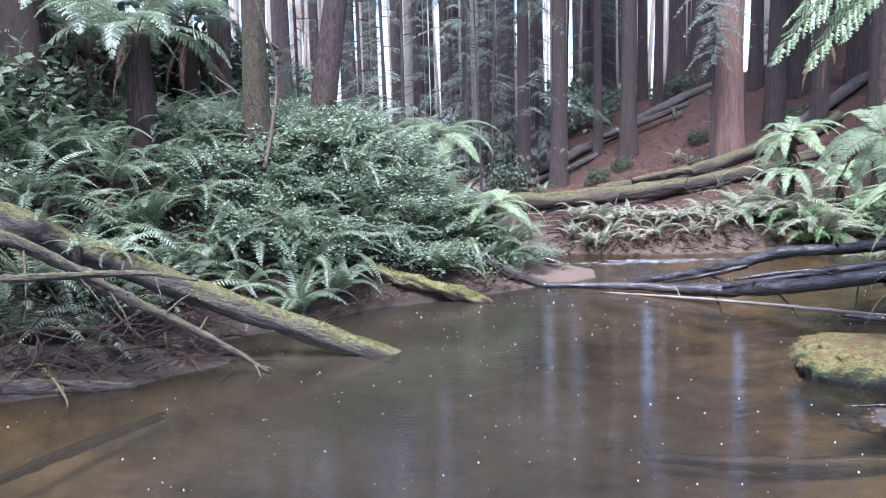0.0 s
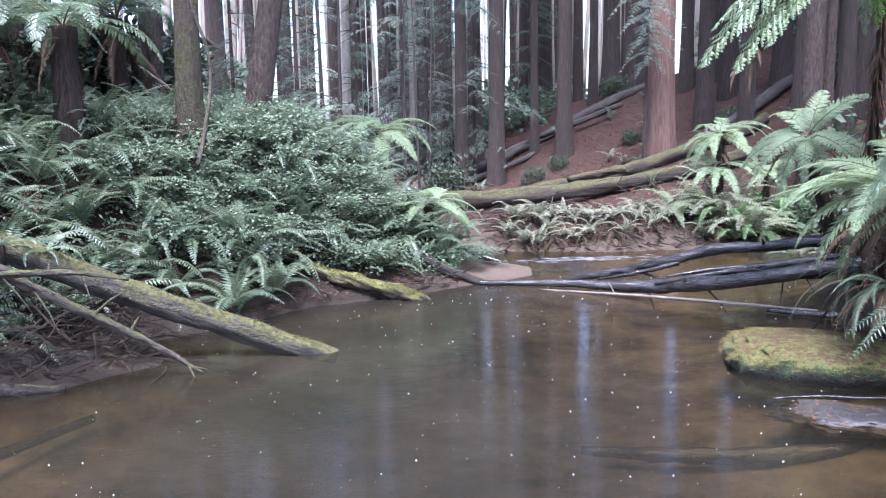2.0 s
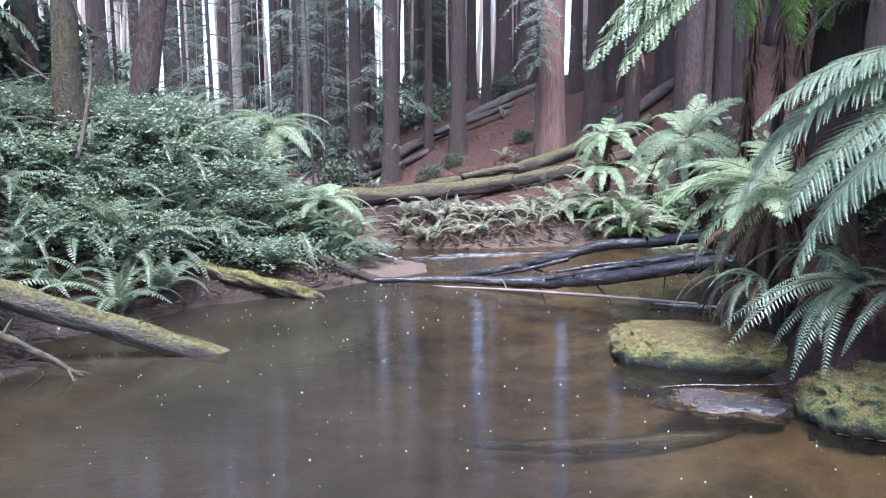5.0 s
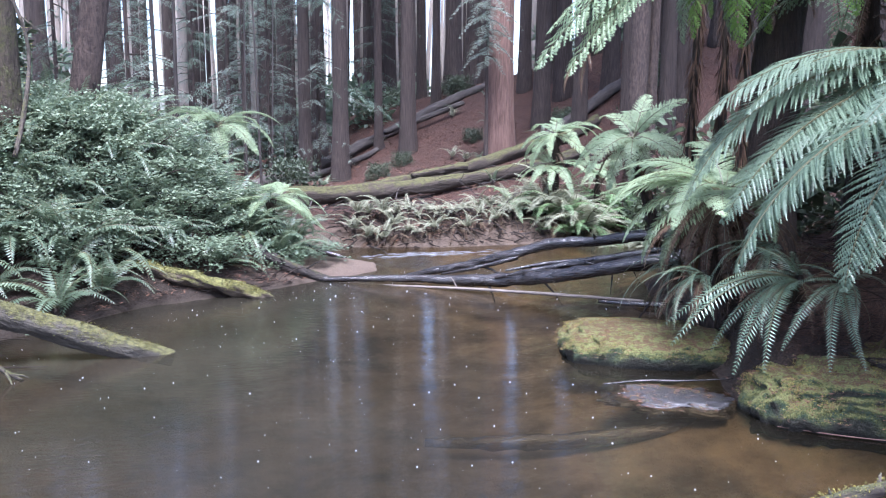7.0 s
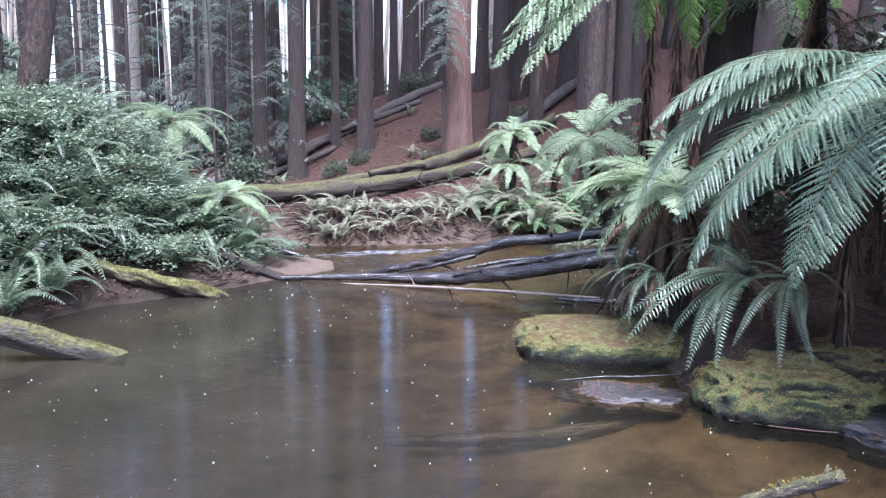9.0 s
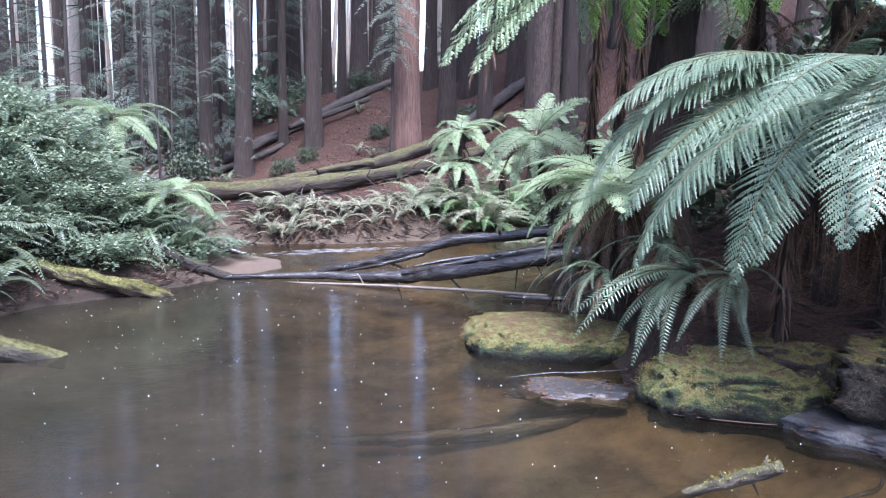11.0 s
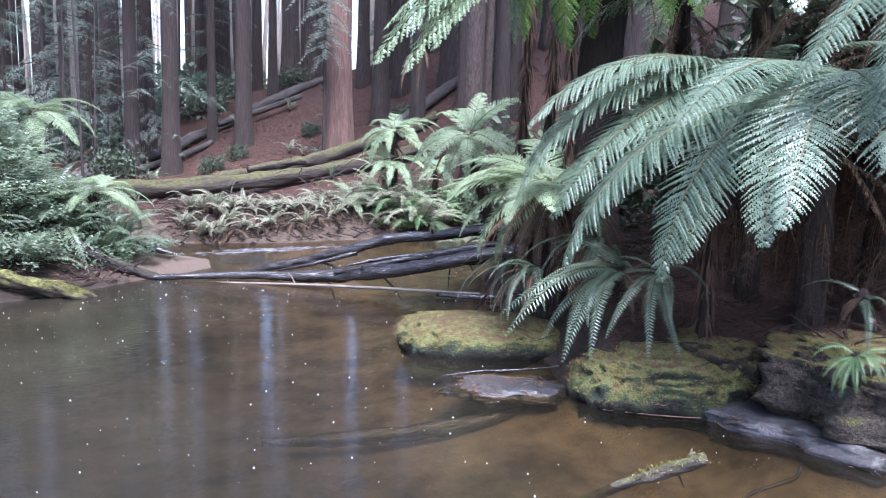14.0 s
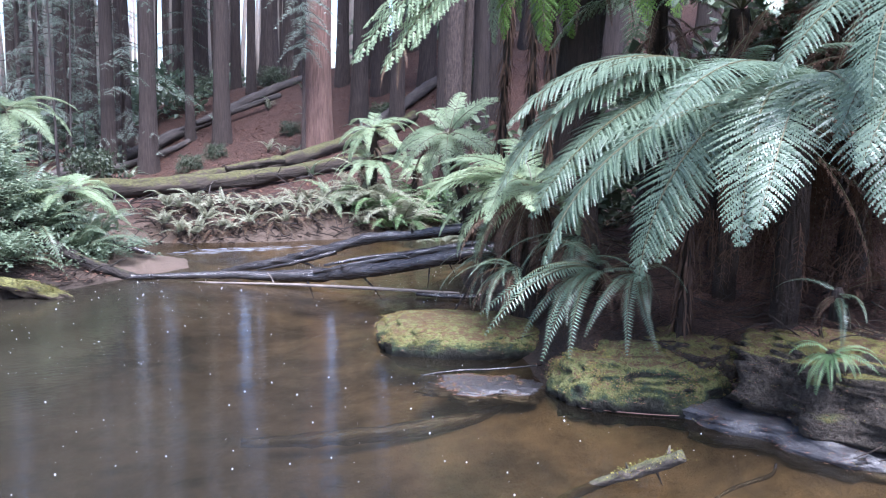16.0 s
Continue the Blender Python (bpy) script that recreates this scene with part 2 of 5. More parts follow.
MAT = {
    "ground": ground_material(),
    "water": water_material(),
    "redwood": bark("redwood_bark", (0.011, 0.0085, 0.0073), (0.090, 0.066, 0.057), streak=10, depth=0.07, vary=0.10),
    "redwood_red": bark("red_redwood_bark", (0.055, 0.03, 0.024), (0.25, 0.15, 0.118), streak=10, depth=0.05, vary=0.1),
    "pale_bark": bark("pale_gum_bark_hazed", (0.10, 0.08, 0.066), (0.29, 0.25, 0.215), streak=6, depth=0.01),
    "mossy_bark": bark("mossy_bark", (0.016, 0.012, 0.009), (0.085, 0.064, 0.046), moss=(0.06, 0.058, 0.022), moss_amount=0.46, streak=12, vary=0.0, long=0.3, depth=0.07),
    "rough_bark": bark("rough_bark", (0.014, 0.010, 0.009), (0.12, 0.084, 0.07), streak=13, depth=0.09, vary=0.0, long=0.3),
    "mossy_log": bark("mossy_log_bark", (0.009, 0.007, 0.006), (0.075, 0.057, 0.043), moss=(0.064, 0.060, 0.022), moss_amount=0.24, streak=9, vary=0.0, depth=0.04, moss_up=0.5),
    "log_bark": bark("damp_log_bark", (0.009, 0.008, 0.007), (0.080, 0.069, 0.056), moss=(0.080, 0.076, 0.028), moss_amount=0.31, streak=9, vary=0.0, depth=0.05, long=0.3, moss_up=0.5),
    "very_mossy_log": bark("thick_moss_bark", (0.015, 0.011, 0.008), (0.08, 0.06, 0.042), moss=(0.115, 0.110, 0.036), moss_amount=0.46, streak=9, moss_up=0.45, depth=0.05),
    "dead_wood": bark("grey_dead_wood", (0.011, 0.009, 0.007), (0.125, 0.102, 0.082), moss=(0.075, 0.075, 0.03), moss_amount=0.30, streak=16, depth=0.03, vary=0.0, moss_up=0.4, long=0.3),
    "wet_wood": bark("wet_dark_driftwood", (0.004, 0.0035, 0.0035), (0.045, 0.037, 0.034), streak=16, rough=0.22, depth=0.012, vary=0.0, spec=0.6),
    "rotten_wood": bark("black_rotten_wood", (0.005, 0.004, 0.004), (0.050, 0.040, 0.034), moss=(0.085, 0.080, 0.03), moss_amount=0.10, streak=12, rough=0.65, spec=0.25, depth=0.06, vary=0.0, long=0.3, moss_up=0.4),
    "pale_wood": bark("pale_weathered_wood", (0.06, 0.048, 0.04), (0.22, 0.185, 0.16), streak=14, depth=0.008, vary=0.0),
    "grey_log": bark("far_grey_log", (0.012, 0.010, 0.009), (0.075, 0.062, 0.056), streak=8, vary=0.05),
    "fibre": bark("tree_fern_fibre", (0.007, 0.005, 0.004), (0.048, 0.031, 0.022), streak=22, depth=0.05, vary=0.0),
    "frond": leafy("fern_green", (0.043, 0.068, 0.042), (0.135, 0.175, 0.105), 0.38, 0.6, 0.28),
    "tree_frond": leafy("tree_fern_green", (0.045, 0.074, 0.046), (0.145, 0.192, 0.128), 0.44, 0.5, 0.34),
    # yellow-green puts the glow of light from behind into the leaf colour
    "backlit_frond": leafy("fern_green_with_backlight", (0.075, 0.14, 0.028), (0.19, 0.30, 0.070), 0.55, 0.3, 0.5),
    "glossy_frond": leafy("glossy_fern_green", (0.048, 0.078, 0.052), (0.135, 0.185, 0.120), 0.36, 0.5, 0.25),
    # pale young green, lightened further to stand for open sky light on it
    "bright_frond": leafy("sky_lit_young_green", (0.085, 0.125, 0.068), (0.24, 0.30, 0.17), 0.55, 0.35, 0.38),
    "fresh_frond": leafy("fresh_fern_green", (0.055, 0.105, 0.045), (0.155, 0.235, 0.105), 0.5, 0.35, 0.3),
    "yellow_frond": leafy("pale_fern_green", (0.10, 0.108, 0.07), (0.27, 0.275, 0.19), 0.5, 0.4, 0.3),
    "brown_frond": leafy("dead_fern_brown", (0.024, 0.015, 0.010), (0.105, 0.062, 0.041), 0.8, 0.2, 0.15),
    "stalk": leafy("fern_stalk", (0.04, 0.035, 0.018), (0.11, 0.10, 0.05), 0.5, 0.4, 0.0),
    "shrub": leafy("shrub_green", (0.060, 0.088, 0.058), (0.17, 0.212, 0.135), 0.5, 0.42, 0.28),
    # leaf green darkened so that the thicket holds its shade in its colour
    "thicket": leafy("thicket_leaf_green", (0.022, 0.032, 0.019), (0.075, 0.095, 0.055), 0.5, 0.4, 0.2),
    "needles": leafy("conifer_green", (0.035, 0.065, 0.045), (0.12, 0.165, 0.12), 0.5, 0.4, 0.25),
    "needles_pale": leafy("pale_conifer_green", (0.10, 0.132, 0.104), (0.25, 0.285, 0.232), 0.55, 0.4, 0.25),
    "rock": rock_material("mossy_rock", (0.010, 0.010, 0.008), (0.055, 0.052, 0.040), moss=(0.150, 0.155, 0.058), moss_low=0.30, wet=0.7),
    "ledge": rock_material("damp_ledge_rock", (0.012, 0.010, 0.009), (0.090, 0.075, 0.060), moss=(0.15, 0.14, 0.042), moss_low=0.72, wet=0.75),
    "slab": rock_material("wet_rock", (0.010, 0.0095, 0.010), (0.060, 0.056, 0.058), wet=0.36),
    # drops in opaque white, the sky they mirror put into the colour
    "sky_white_drop": leafy("white_water_drop", (0.42, 0.44, 0.46), (0.75, 0.76, 0.78), 0.2, 0.6, 0.3),
    # grey of froth and of the sky's reflection on the riffle, as one colour
    "froth": leafy("grey_sheen_froth", (0.10, 0.105, 0.12), (0.22, 0.23, 0.25), 0.25, 0.6, 0.1),
    "twigs": leafy("leaf_litter", (0.022, 0.013, 0.009), (0.19, 0.098, 0.064), 0.8, 0.2, 0.0),
    "moss": leafy("moss_tufts", (0.038, 0.042, 0.017), (0.22, 0.19, 0.058), 0.9, 0.1, 0.2),
}


# ---- mesh tools ----
class Shape:
    """Vertices and faces on their way to one mesh, with a material number for each face."""

    def __init__(self):
        self.v, self.f, self.m = [], [], []

    def face(self, pts, slot=0):
        k = len(self.v)
        self.v.extend(pts)
        self.f.append(tuple(range(k, k + len(pts))))
        self.m.append(slot)

    def leaf(self, base, tip, side, lift, slot=0, belly=0.4):
        """A folded leaf: base, tip and half width as a vector, edges lifted."""
        k = len(self.v)
        mid = base.lerp(tip, belly)
        self.v.extend((base, mid + side + lift, tip, mid - side + lift))
        self.f.extend(((k, k + 1, k + 2), (k, k + 2, k + 3)))
        self.m.extend((slot, slot))

    def tube(self, pts, radii, seg=8, slot=0, rough=0.0, flute=0.0, seed=0.0, caps=True):
        """A round limb along points, its surface uneven by rough."""
        k0, up = len(self.v), Vector((0.3, 0.5, 0.81))
        prev = None
        for i, p in enumerate(pts):
            t = (pts[min(i + 1, len(pts) - 1)] - pts[max(i - 1, 0)]).normalized()
            if prev is None:
                u = t.orthogonal().normalized()
            else:
                u = (prev - t * prev.dot(t)).normalized()
            prev, w = u, t.cross(u)
            for j in range(seg):
                a = math.tau * j / seg
                d = u * math.cos(a) + w * math.sin(a)
                r = radii[i]
                if rough:
                    q = p * (1.1 / max(0.05, radii[0])) * 0.35 + d * 1.3
                    r *= 1 + rough * noise.noise(q + Vector((seed, 0, 0))) + 0.4 * rough * noise.noise(q * 3.1)
                if flute:
                    r *= 1 + flute * math.sin(a * 5 + seed + 0.4 * math.sin(i * 0.9)) + 0.5 * flute * math.sin(a * 9 + 2 * seed)
                self.v.append(p + d * r)
        for i in range(len(pts) - 1):
            for j in range(seg):
                a, b = k0 + i * seg + j, k0 + i * seg + (j + 1) % seg
                self.f.append((a, b, b + seg, a + seg))
                self.m.append(slot)
        if caps:
            self.f.append(tuple(k0 + j for j in reversed(range(seg))))
            self.f.append(tuple(k0 + (len(pts) - 1) * seg + j for j in range(seg)))
            self.m.extend((slot, slot))

    def mesh(self, name, mats, smooth=False):
        me = bpy.data.meshes.new(name)
        me.from_pydata([tuple(p) for p in self.v], [], self.f)
        for m in mats:
            me.materials.append(MAT[m])
        me.polygons.foreach_set("material_index", self.m)
        if smooth:
            me.polygons.foreach_set("use_smooth", [True] * len(self.f))
        me.update()
        return me


def part(name, me, parent, place=None, label=""):
    """One mesh object under a thing or under a part of it."""
    ob = new(name, me)
    ob.parent = parent
    if place is not None:
        ob.matrix_basis = place
    return tagged(ob, label) if label else ob


def thing(name, me, place, label, category, group="", kind=""):
    ob = new(name, me)
    ob.matrix_basis = place
    return tagged(ob, label, category, group, kind)


def bend(points, steps):
    """A smooth line through points (Catmull-Rom), as Vectors."""
    p = [Vector(q) for q in points]
    p = [2 * p[0] - p[1], *p, 2 * p[-1] - p[-2]]
    out = []
    for i in range(1, len(p) - 2):
        for s in range(steps):
            t = s / steps
            out.append(0.5 * ((2 * p[i]) + (p[i + 1] - p[i - 1]) * t + (2 * p[i - 1] - 5 * p[i] + 4 * p[i + 1] - p[i + 2]) * t * t
                              + (3 * p[i] - p[i - 1] - 3 * p[i + 1] + p[i + 2]) * t ** 3))
    out.append(p[-2])
    return out


def ease(a, b, x):
    t = np.clip((x - a) / (b - a), 0, 1)
    return t * t * (3 - 2 * t)


# ---- ground and water ----
SHORE = [(-9.0, 5.6), (-5.0, 5.9), (-3.4, 6.0), (-2.6, 6.3), (-1.9, 6.9), (-2.3, 7.6), (-1.5, 8.2), (-0.9, 8.9), (0.0, 9.25), (0.7, 9.6),
         (1.25, 9.95), (1.95, 10.35), (2.0, 11.1), (1.2, 11.6), (1.0, 12.6), (1.9, 12.35), (3.4, 12.0), (4.6, 12.0), (6.5, 12.3), (9.5, 13.2), (13.0, 13.0),
         (13.0, 10.6), (9.0, 10.2), (6.2, 9.7), (5.0, 8.9), (4.5, 7.7), (4.1, 6.6), (3.75, 5.5), (3.5, 4.85), (3.75, 4.45),
         (4.3, 3.95), (4.45, 3.2), (4.75, 2.4), (4.4, 1.9), (2.0, 1.5), (-1.5, 1.6), (-5.0, 2.6), (-9.0, 2.8)]


def shore_distance(x, y):
    """Metres from the waterline, above nought on land, for arrays of places."""
    best, inside = np.full(x.shape, 1e9), np.zeros(x.shape, bool)
    for (x0, y0), (x1, y1) in zip(SHORE, SHORE[1:] + SHORE[:1]):
        dx, dy = x1 - x0, y1 - y0
        t = np.clip(((x - x0) * dx + (y - y0) * dy) / (dx * dx + dy * dy), 0, 1)
        best = np.minimum(best, np.hypot(x - x0 - t * dx, y - y0 - t * dy))
        cross = ((y0 > y) != (y1 > y)) & (x < (x1 - x0) * (y - y0) / (y1 - y0 + 1e-12) + x0)
        inside ^= cross
    return np.where(inside, -best, best)


def ground_height(x, y):
    x, y = np.asarray(x, float), np.asarray(y, float)
    s = shore_distance(x, y)
    land = np.maximum(s, 0)
    shelf = 0.65 * ease(-1.7, -2.4, x) * ease(-9, -6, x)
    left = (1.0 - 0.62 * ease(-1.7, 1.1, x)) * (1.75 * ease(-0.15 + shelf, 2.1 + 0.5 * shelf, land) + 0.03 * ease(0, 0.4, land) + 0.10 * np.maximum(land - 2, 0) * ease(20, 8, land)) + 0.02
    away = np.hypot(x, y)
    side = x * np.minimum(1, 27 / np.maximum(away, 1))
    # the needle slope climbs to a crest and falls away behind it
    far = 0.32 * ease(0, 0.7, land) + 0.26 * np.maximum(side - 3.0, 0) * ease(0.3, 5, land) + 0.05 * np.maximum(side - 8, 0) ** 1.3 * ease(2, 9, land)
    far = far * ease(140, 40, away) + 0.012 * np.clip(y - 16, 0, 12) + 0.16 * np.clip(away - 20, 0, 8) * ease(1.5, 4.5, side) - 0.05 * np.clip(away - 28, 0, 60) * ease(1, 6, x)
    right = 0.36 * ease(0, 0.35, land) + 0.10 * np.minimum(land, 3) + 0.95 * ease(1.3, 3.4, land) + 0.16 * np.maximum(land - 2.5, 0) * ease(30, 6, land)
    near = 0.3 * ease(0, 0.6, land) + 0.08 * land * ease(30, 5, land)
    wl = ease(2.0, 0.2, x + 0.35 * np.maximum(y - 13, 0))
    wr = ease(11.2, 9.6, y) * ease(1.8, 2.8, x)
    wn = ease(2.6, 1.4, y) * ease(5.2, 4.0, x)
    h = far * (1 - wl) + left * wl
    h = h * (1 - wr) + right * wr
    h = h * (1 - wn) + near * wn
    h = np.where(s < 0, -0.42 * (1 - np.exp(np.minimum(s, 0) / 0.9)), h)
    bar = np.exp(-(((x - 1.35) / 0.75) ** 2 + ((y - 10.5) / 0.7) ** 2))
    return np.where(s >= 0, h * (1 - 0.85 * bar) + 0.01, h)


def bumps(x, y):
    return np.array([0.05 * noise.fractal((a * 0.9, b * 0.9, 3), 1.0, 2.0, 3) + 0.018 * noise.fractal((a * 5, b * 5, 8), 1.0, 2.0, 3) for a, b in zip(x, y)])


def ground_at(x, y):
    """The ground's height at one place."""
    h = float(ground_height(np.array([x]), np.array([y]))[0])
    s = float(shore_distance(np.array([x]), np.array([y]))[0])
    return h + float(bumps([x], [y])[0]) * (0.2 + 0.8 * min(1, max(0, s) / 0.6)) * min(1.0, 40 / max(1, math.hypot(x, y)))


def make_ground():
    n = 300
    u = np.linspace(-1, 1, n)
    gx, gy = np.meshgrid(1.0 + 3.0 * np.sinh(5.6 * u), 7.5 + 3.0 * np.sinh(5.6 * u), indexing="ij")
    x, y = gx.ravel(), gy.ravel()
    s = shore_distance(x, y)
    z = ground_height(x, y) + bumps(x, y) * (0.2 + 0.8 * np.clip(s / 0.6, 0, 1)) * np.minimum(1, 40 / np.maximum(1, np.hypot(x, y)))
    me = bpy.data.meshes.new("ground")
    i, j = np.meshgrid(np.arange(n - 1), np.arange(n - 1), indexing="ij")
    k = (i * n + j).ravel()
    me.from_pydata(np.column_stack((x, y, z)).tolist(), [], np.column_stack((k, k + n, k + n + 1, k + 1)).tolist())
    me.polygons.foreach_set("use_smooth", [True] * len(k))
    wob = np.array([noise.noise((a * 1.7, b * 1.7, 0)) for a, b in zip(x, y)])
    litter = np.clip(ease(0.15, 0.7, s + 0.25 * wob) * (1 - 0.75 * ease(1.6, 0.4, x) * ease(16, 12, y)), 0, 1)
    bar = np.exp(-(((x - 1.35) / 0.95) ** 2 + ((y - 10.5) / 0.8) ** 2))
    # bar and muddy shore; the fringe's width also paints open-sky brightness up the bank
    sand = np.clip(ease(1.3, 0.1, s + 0.3 * wob) * 0.7 * ease(-0.5, 0.6, x) * ease(8.0, 5.0, x) * ease(10.2, 11.2, y) + 1.2 * bar, 0, 1) * (s > -0.3)
    for key, values in (("litter", litter), ("sand", sand), ("bed", ease(0.0, -0.3, s + 0.05 * wob))):
        me.attributes.new(key, "FLOAT", "POINT").data.foreach_set("value", values.astype(np.float32))
    me.materials.append(MAT["ground"])
    thing("ground", me, Matrix(), "forest floor of red-brown needle litter with dark creek banks", "ground", kind="structure")


def make_water():
    me = bpy.data.meshes.new("water")
    nx, ny = 60, 40
    xs, ys = np.linspace(-10, 14, nx), np.linspace(1.0, 14.0, ny)
    v = [(a, b, 0.0) for a in xs for b in ys]
    f = [(i * ny + j, (i + 1) * ny + j, (i + 1) * ny + j + 1, i * ny + j + 1) for i in range(nx - 1) for j in range(ny - 1)]
    me.from_pydata(v, [], f)
    me.materials.append(MAT["water"])
    thing("water", me, Matrix(), "still murky brown creek pool mirroring the forest", "water", kind="structure")


make_ground()
make_water()


# ---- trees ----
def spray(sh, base, way, length, seed, pairs=7, slot=0, twig=0.5, droop=0.5, fat=0.2):
    """A conifer branch: a drooping limb with side twigs of flat needles."""
    rng = random.Random(seed)
    side = way.cross(Vector((0, 0, 1))).normalized()
    pts = [base + way * (length * t) + Vector((0, 0, -droop * length * t * t)) for t in (0, 0.33, 0.66, 1)]
    sh.tube(pts, [0.012 + 0.008 * length, 0.012, 0.008, 0.003], 3, 1, caps=False)
    for i in range(pairs):
        t = (i + 0.8) / (pairs + 0.5)
        p = base + way * (length * t) + Vector((0, 0, -droop * length * t * t))
        tl = twig * length * (1.15 - t) * rng.uniform(0.7, 1.1)
        for sgn in (-1, 1):
            d = (side * sgn * 0.8 + way * 0.55 + Vector((0, 0, -0.35 - rng.random() * 0.4))).normalized()
            n = 3 if fat > 0.55 else 5 if fat > 0.25 else min(18, max(8, int(tl / 0.085)))
            for k in range(n):
                q = p + d * (tl * (k + 0.3) / n)
                across = d.cross(Vector((rng.uniform(-.3, .3), rng.uniform(-.3, .3), 1))).normalized()
                w = (0.22 * tl * (1.1 - 0.7 * k / n) + 0.03) * (1.0 if fat > 0.25 else 0.55)
                w = w if fat > 0.25 else min(w, 0.075)
                for s2 in (-1, 1):
                    tip = q + across * (s2 * w) + d * (0.6 * w) + Vector((0, 0, -0.25 * w))
                    sh.leaf(q, tip, d * fat * w, Vector((0, 0, 0.03 * w)), slot)


def trunk_shape(height, radius, seed, seg=20, rings=16, flare=0.5, lean=(0.0, 0.0), flute=0.05):
    sh = Shape()
    pts, radii = [], []
    for i in range(rings):
        t = (i / (rings - 1)) ** 1.6
        z = -0.3 + t * (height + 0.3)
        pts.append(Vector((lean[0] * z + 0.05 * radius * math.sin(z * 0.5 + seed), lean[1] * z + 0.05 * radius * math.cos(z * 0.37 + seed), z)))
        radii.append(radius * ((1 - 0.62 * t) + flare * math.exp(-max(z, 0) / (1.3 * radius + 0.2))))
    sh.tube(pts, radii, seg, 0, rough=0.09, flute=flute, seed=seed)
    return sh


def crown_shape(height, start, count, reach, seed, pairs=6, droop=0.45, fat=0.32):
    rng, sh = random.Random(seed), Shape()
    for i in range(count):
        t = (i + rng.random()) / count
        z = start + (height * 0.98 - start) * t
        a = rng.random() * math.tau
        way = Vector((math.cos(a), math.sin(a), rng.uniform(-0.15, 0.25))).normalized()
        spray(sh, Vector((0, 0, z)) + way * 0.05, way, reach * (1.05 - 0.75 * t) * rng.uniform(0.6, 1.15), seed * 97 + i, pairs if z < 9.5 else 3, 0, 0.5, droop, fat if z < 9.5 else 0.6)
    return sh


def make_tree(name, trunk, crown, place, label, group=""):
    tree = thing(name, None, place, label, "tree", group)
    part("trunk", trunk, tree)
    if crown is not None:
        part("crown", crown, tree)
    return tree


def at(x, y, turn=0.0, sink=0.0, sx=1.0, sz=1.0):
    return Matrix.Translation((x, y, ground_at(x, y) - sink)) @ Matrix.Rotation(turn, 4, "Z") @ Matrix.Diagonal((sx, sx, sz, 1))


def polar(turn, d):
    """East of north in degrees and metres from the stand on the near bank, as x, y."""
    return d * math.sin(radians(turn)), d * math.cos(radians(turn))


# Redwoods of radius 0.5 and 30 m, scaled to each tree's girth
RED = []
for k, (start, count, reach) in enumerate(((7.0, 26, 3.6), (4.6, 34, 3.0), (10.0, 24, 3.8), (2.6, 42, 2.6), (15.0, 20, 3.2))):
    RED.append((trunk_shape(30, 0.5, 11 + k, 22, 18, 0.42).mesh("redwood_trunk", ["redwood"], True),
                crown_shape(30, start, count, reach, 5 + k, (7, 10)[k % 2], fat=(0.27, 0.2)[k % 2]).mesh("redwood_crown", ["needles", "redwood"])))
RED_B = trunk_shape(30, 0.5, 31, 30, 24, 0.35, flute=0.07).mesh("red_trunk", ["redwood_red"], True)
# far trees: pale bark and pale needles also paint in the haze of distance
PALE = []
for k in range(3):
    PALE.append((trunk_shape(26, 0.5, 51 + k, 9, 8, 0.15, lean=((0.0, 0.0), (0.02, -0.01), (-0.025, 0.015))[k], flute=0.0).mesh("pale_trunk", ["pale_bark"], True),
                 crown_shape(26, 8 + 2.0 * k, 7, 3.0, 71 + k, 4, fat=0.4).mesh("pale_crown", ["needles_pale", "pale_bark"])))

# turn, distance, girth (diameter), kind of crown, of the redwoods that stand out one by one
REDWOODS = [(5.6, 21.0, 0.30, 3), (6.55, 24.0, 0.40, 1), (8.0, 20.5, 0.37, 0), (9.9, 30.0, 0.30, 2), (10.65, 22.5, 0.21, 2), (11.3, 30.0, 0.55, 1),
            (12.65, 21.5, 0.38, 4), (13.6, 33.0, 0.36, 4), (15.75, 28.0, 0.55, 4), (17.1, 34.0, 0.62, 4), (17.7, 29.0, 0.24, 4), (20.65, 25.0, 0.34, 4),
            (21.9, 21.0, 0.38, 4), (23.3, 23.0, 0.42, 4), (25.5, 27.0, 0.40, 4), (4.3, 27.0, 0.50, 1), (3.1, 31.0, 0.62, 3), (2.1, 35.0, 0.55, 1),
            (0.2, 30.0, 0.32, 3), (-1.6, 33.0, 0.45, 3), (-3.2, 27.0, 0.22, 4), (28.4, 16.0, 0.34, 2), (30.2, 19.0, 0.34, 0), (33.4, 24.0, 0.5, 1),
            (-10.6, 24.0, 0.36, 0), (-14.6, 17.0, 0.36, 2), (-6.2, 30.0, 0.42, 3), (39.0, 20.0, 0.6, 2), (42.5, 16.0, 0.42, 0), (45.0, 22.0, 0.6, 1),
            # the last four are added for their low crowns, to shade the left thicket
            (52.0, 17.0, 0.55, 2), (57.0, 20.0, 0.5, 0), (-22.0, 20.0, 0.4, 1), (-31.0, 22.0, 0.5, 2), (48.5, 13.0, 0.4, 2), (22.7, 25.0, 0.36, 4), (24.5, 19.5, 0.30, 4), (26.5, 22.5, 0.42, 2), (27.5, 18.5, 0.22, 0), (29.6, 23.0, 0.40, 2), (31.2, 20.0, 0.34, 0), (32.4, 26.0, 0.5, 2), (35.2, 21.5, 0.4, 0), (14.6, 26.5, 0.26, 4), (-26.0, 14.5, 0.4, 1), (-18.5, 16.5, 0.35, 1), (-30.0, 12.5, 0.4, 1), (-22.5, 12.2, 0.3, 1)]
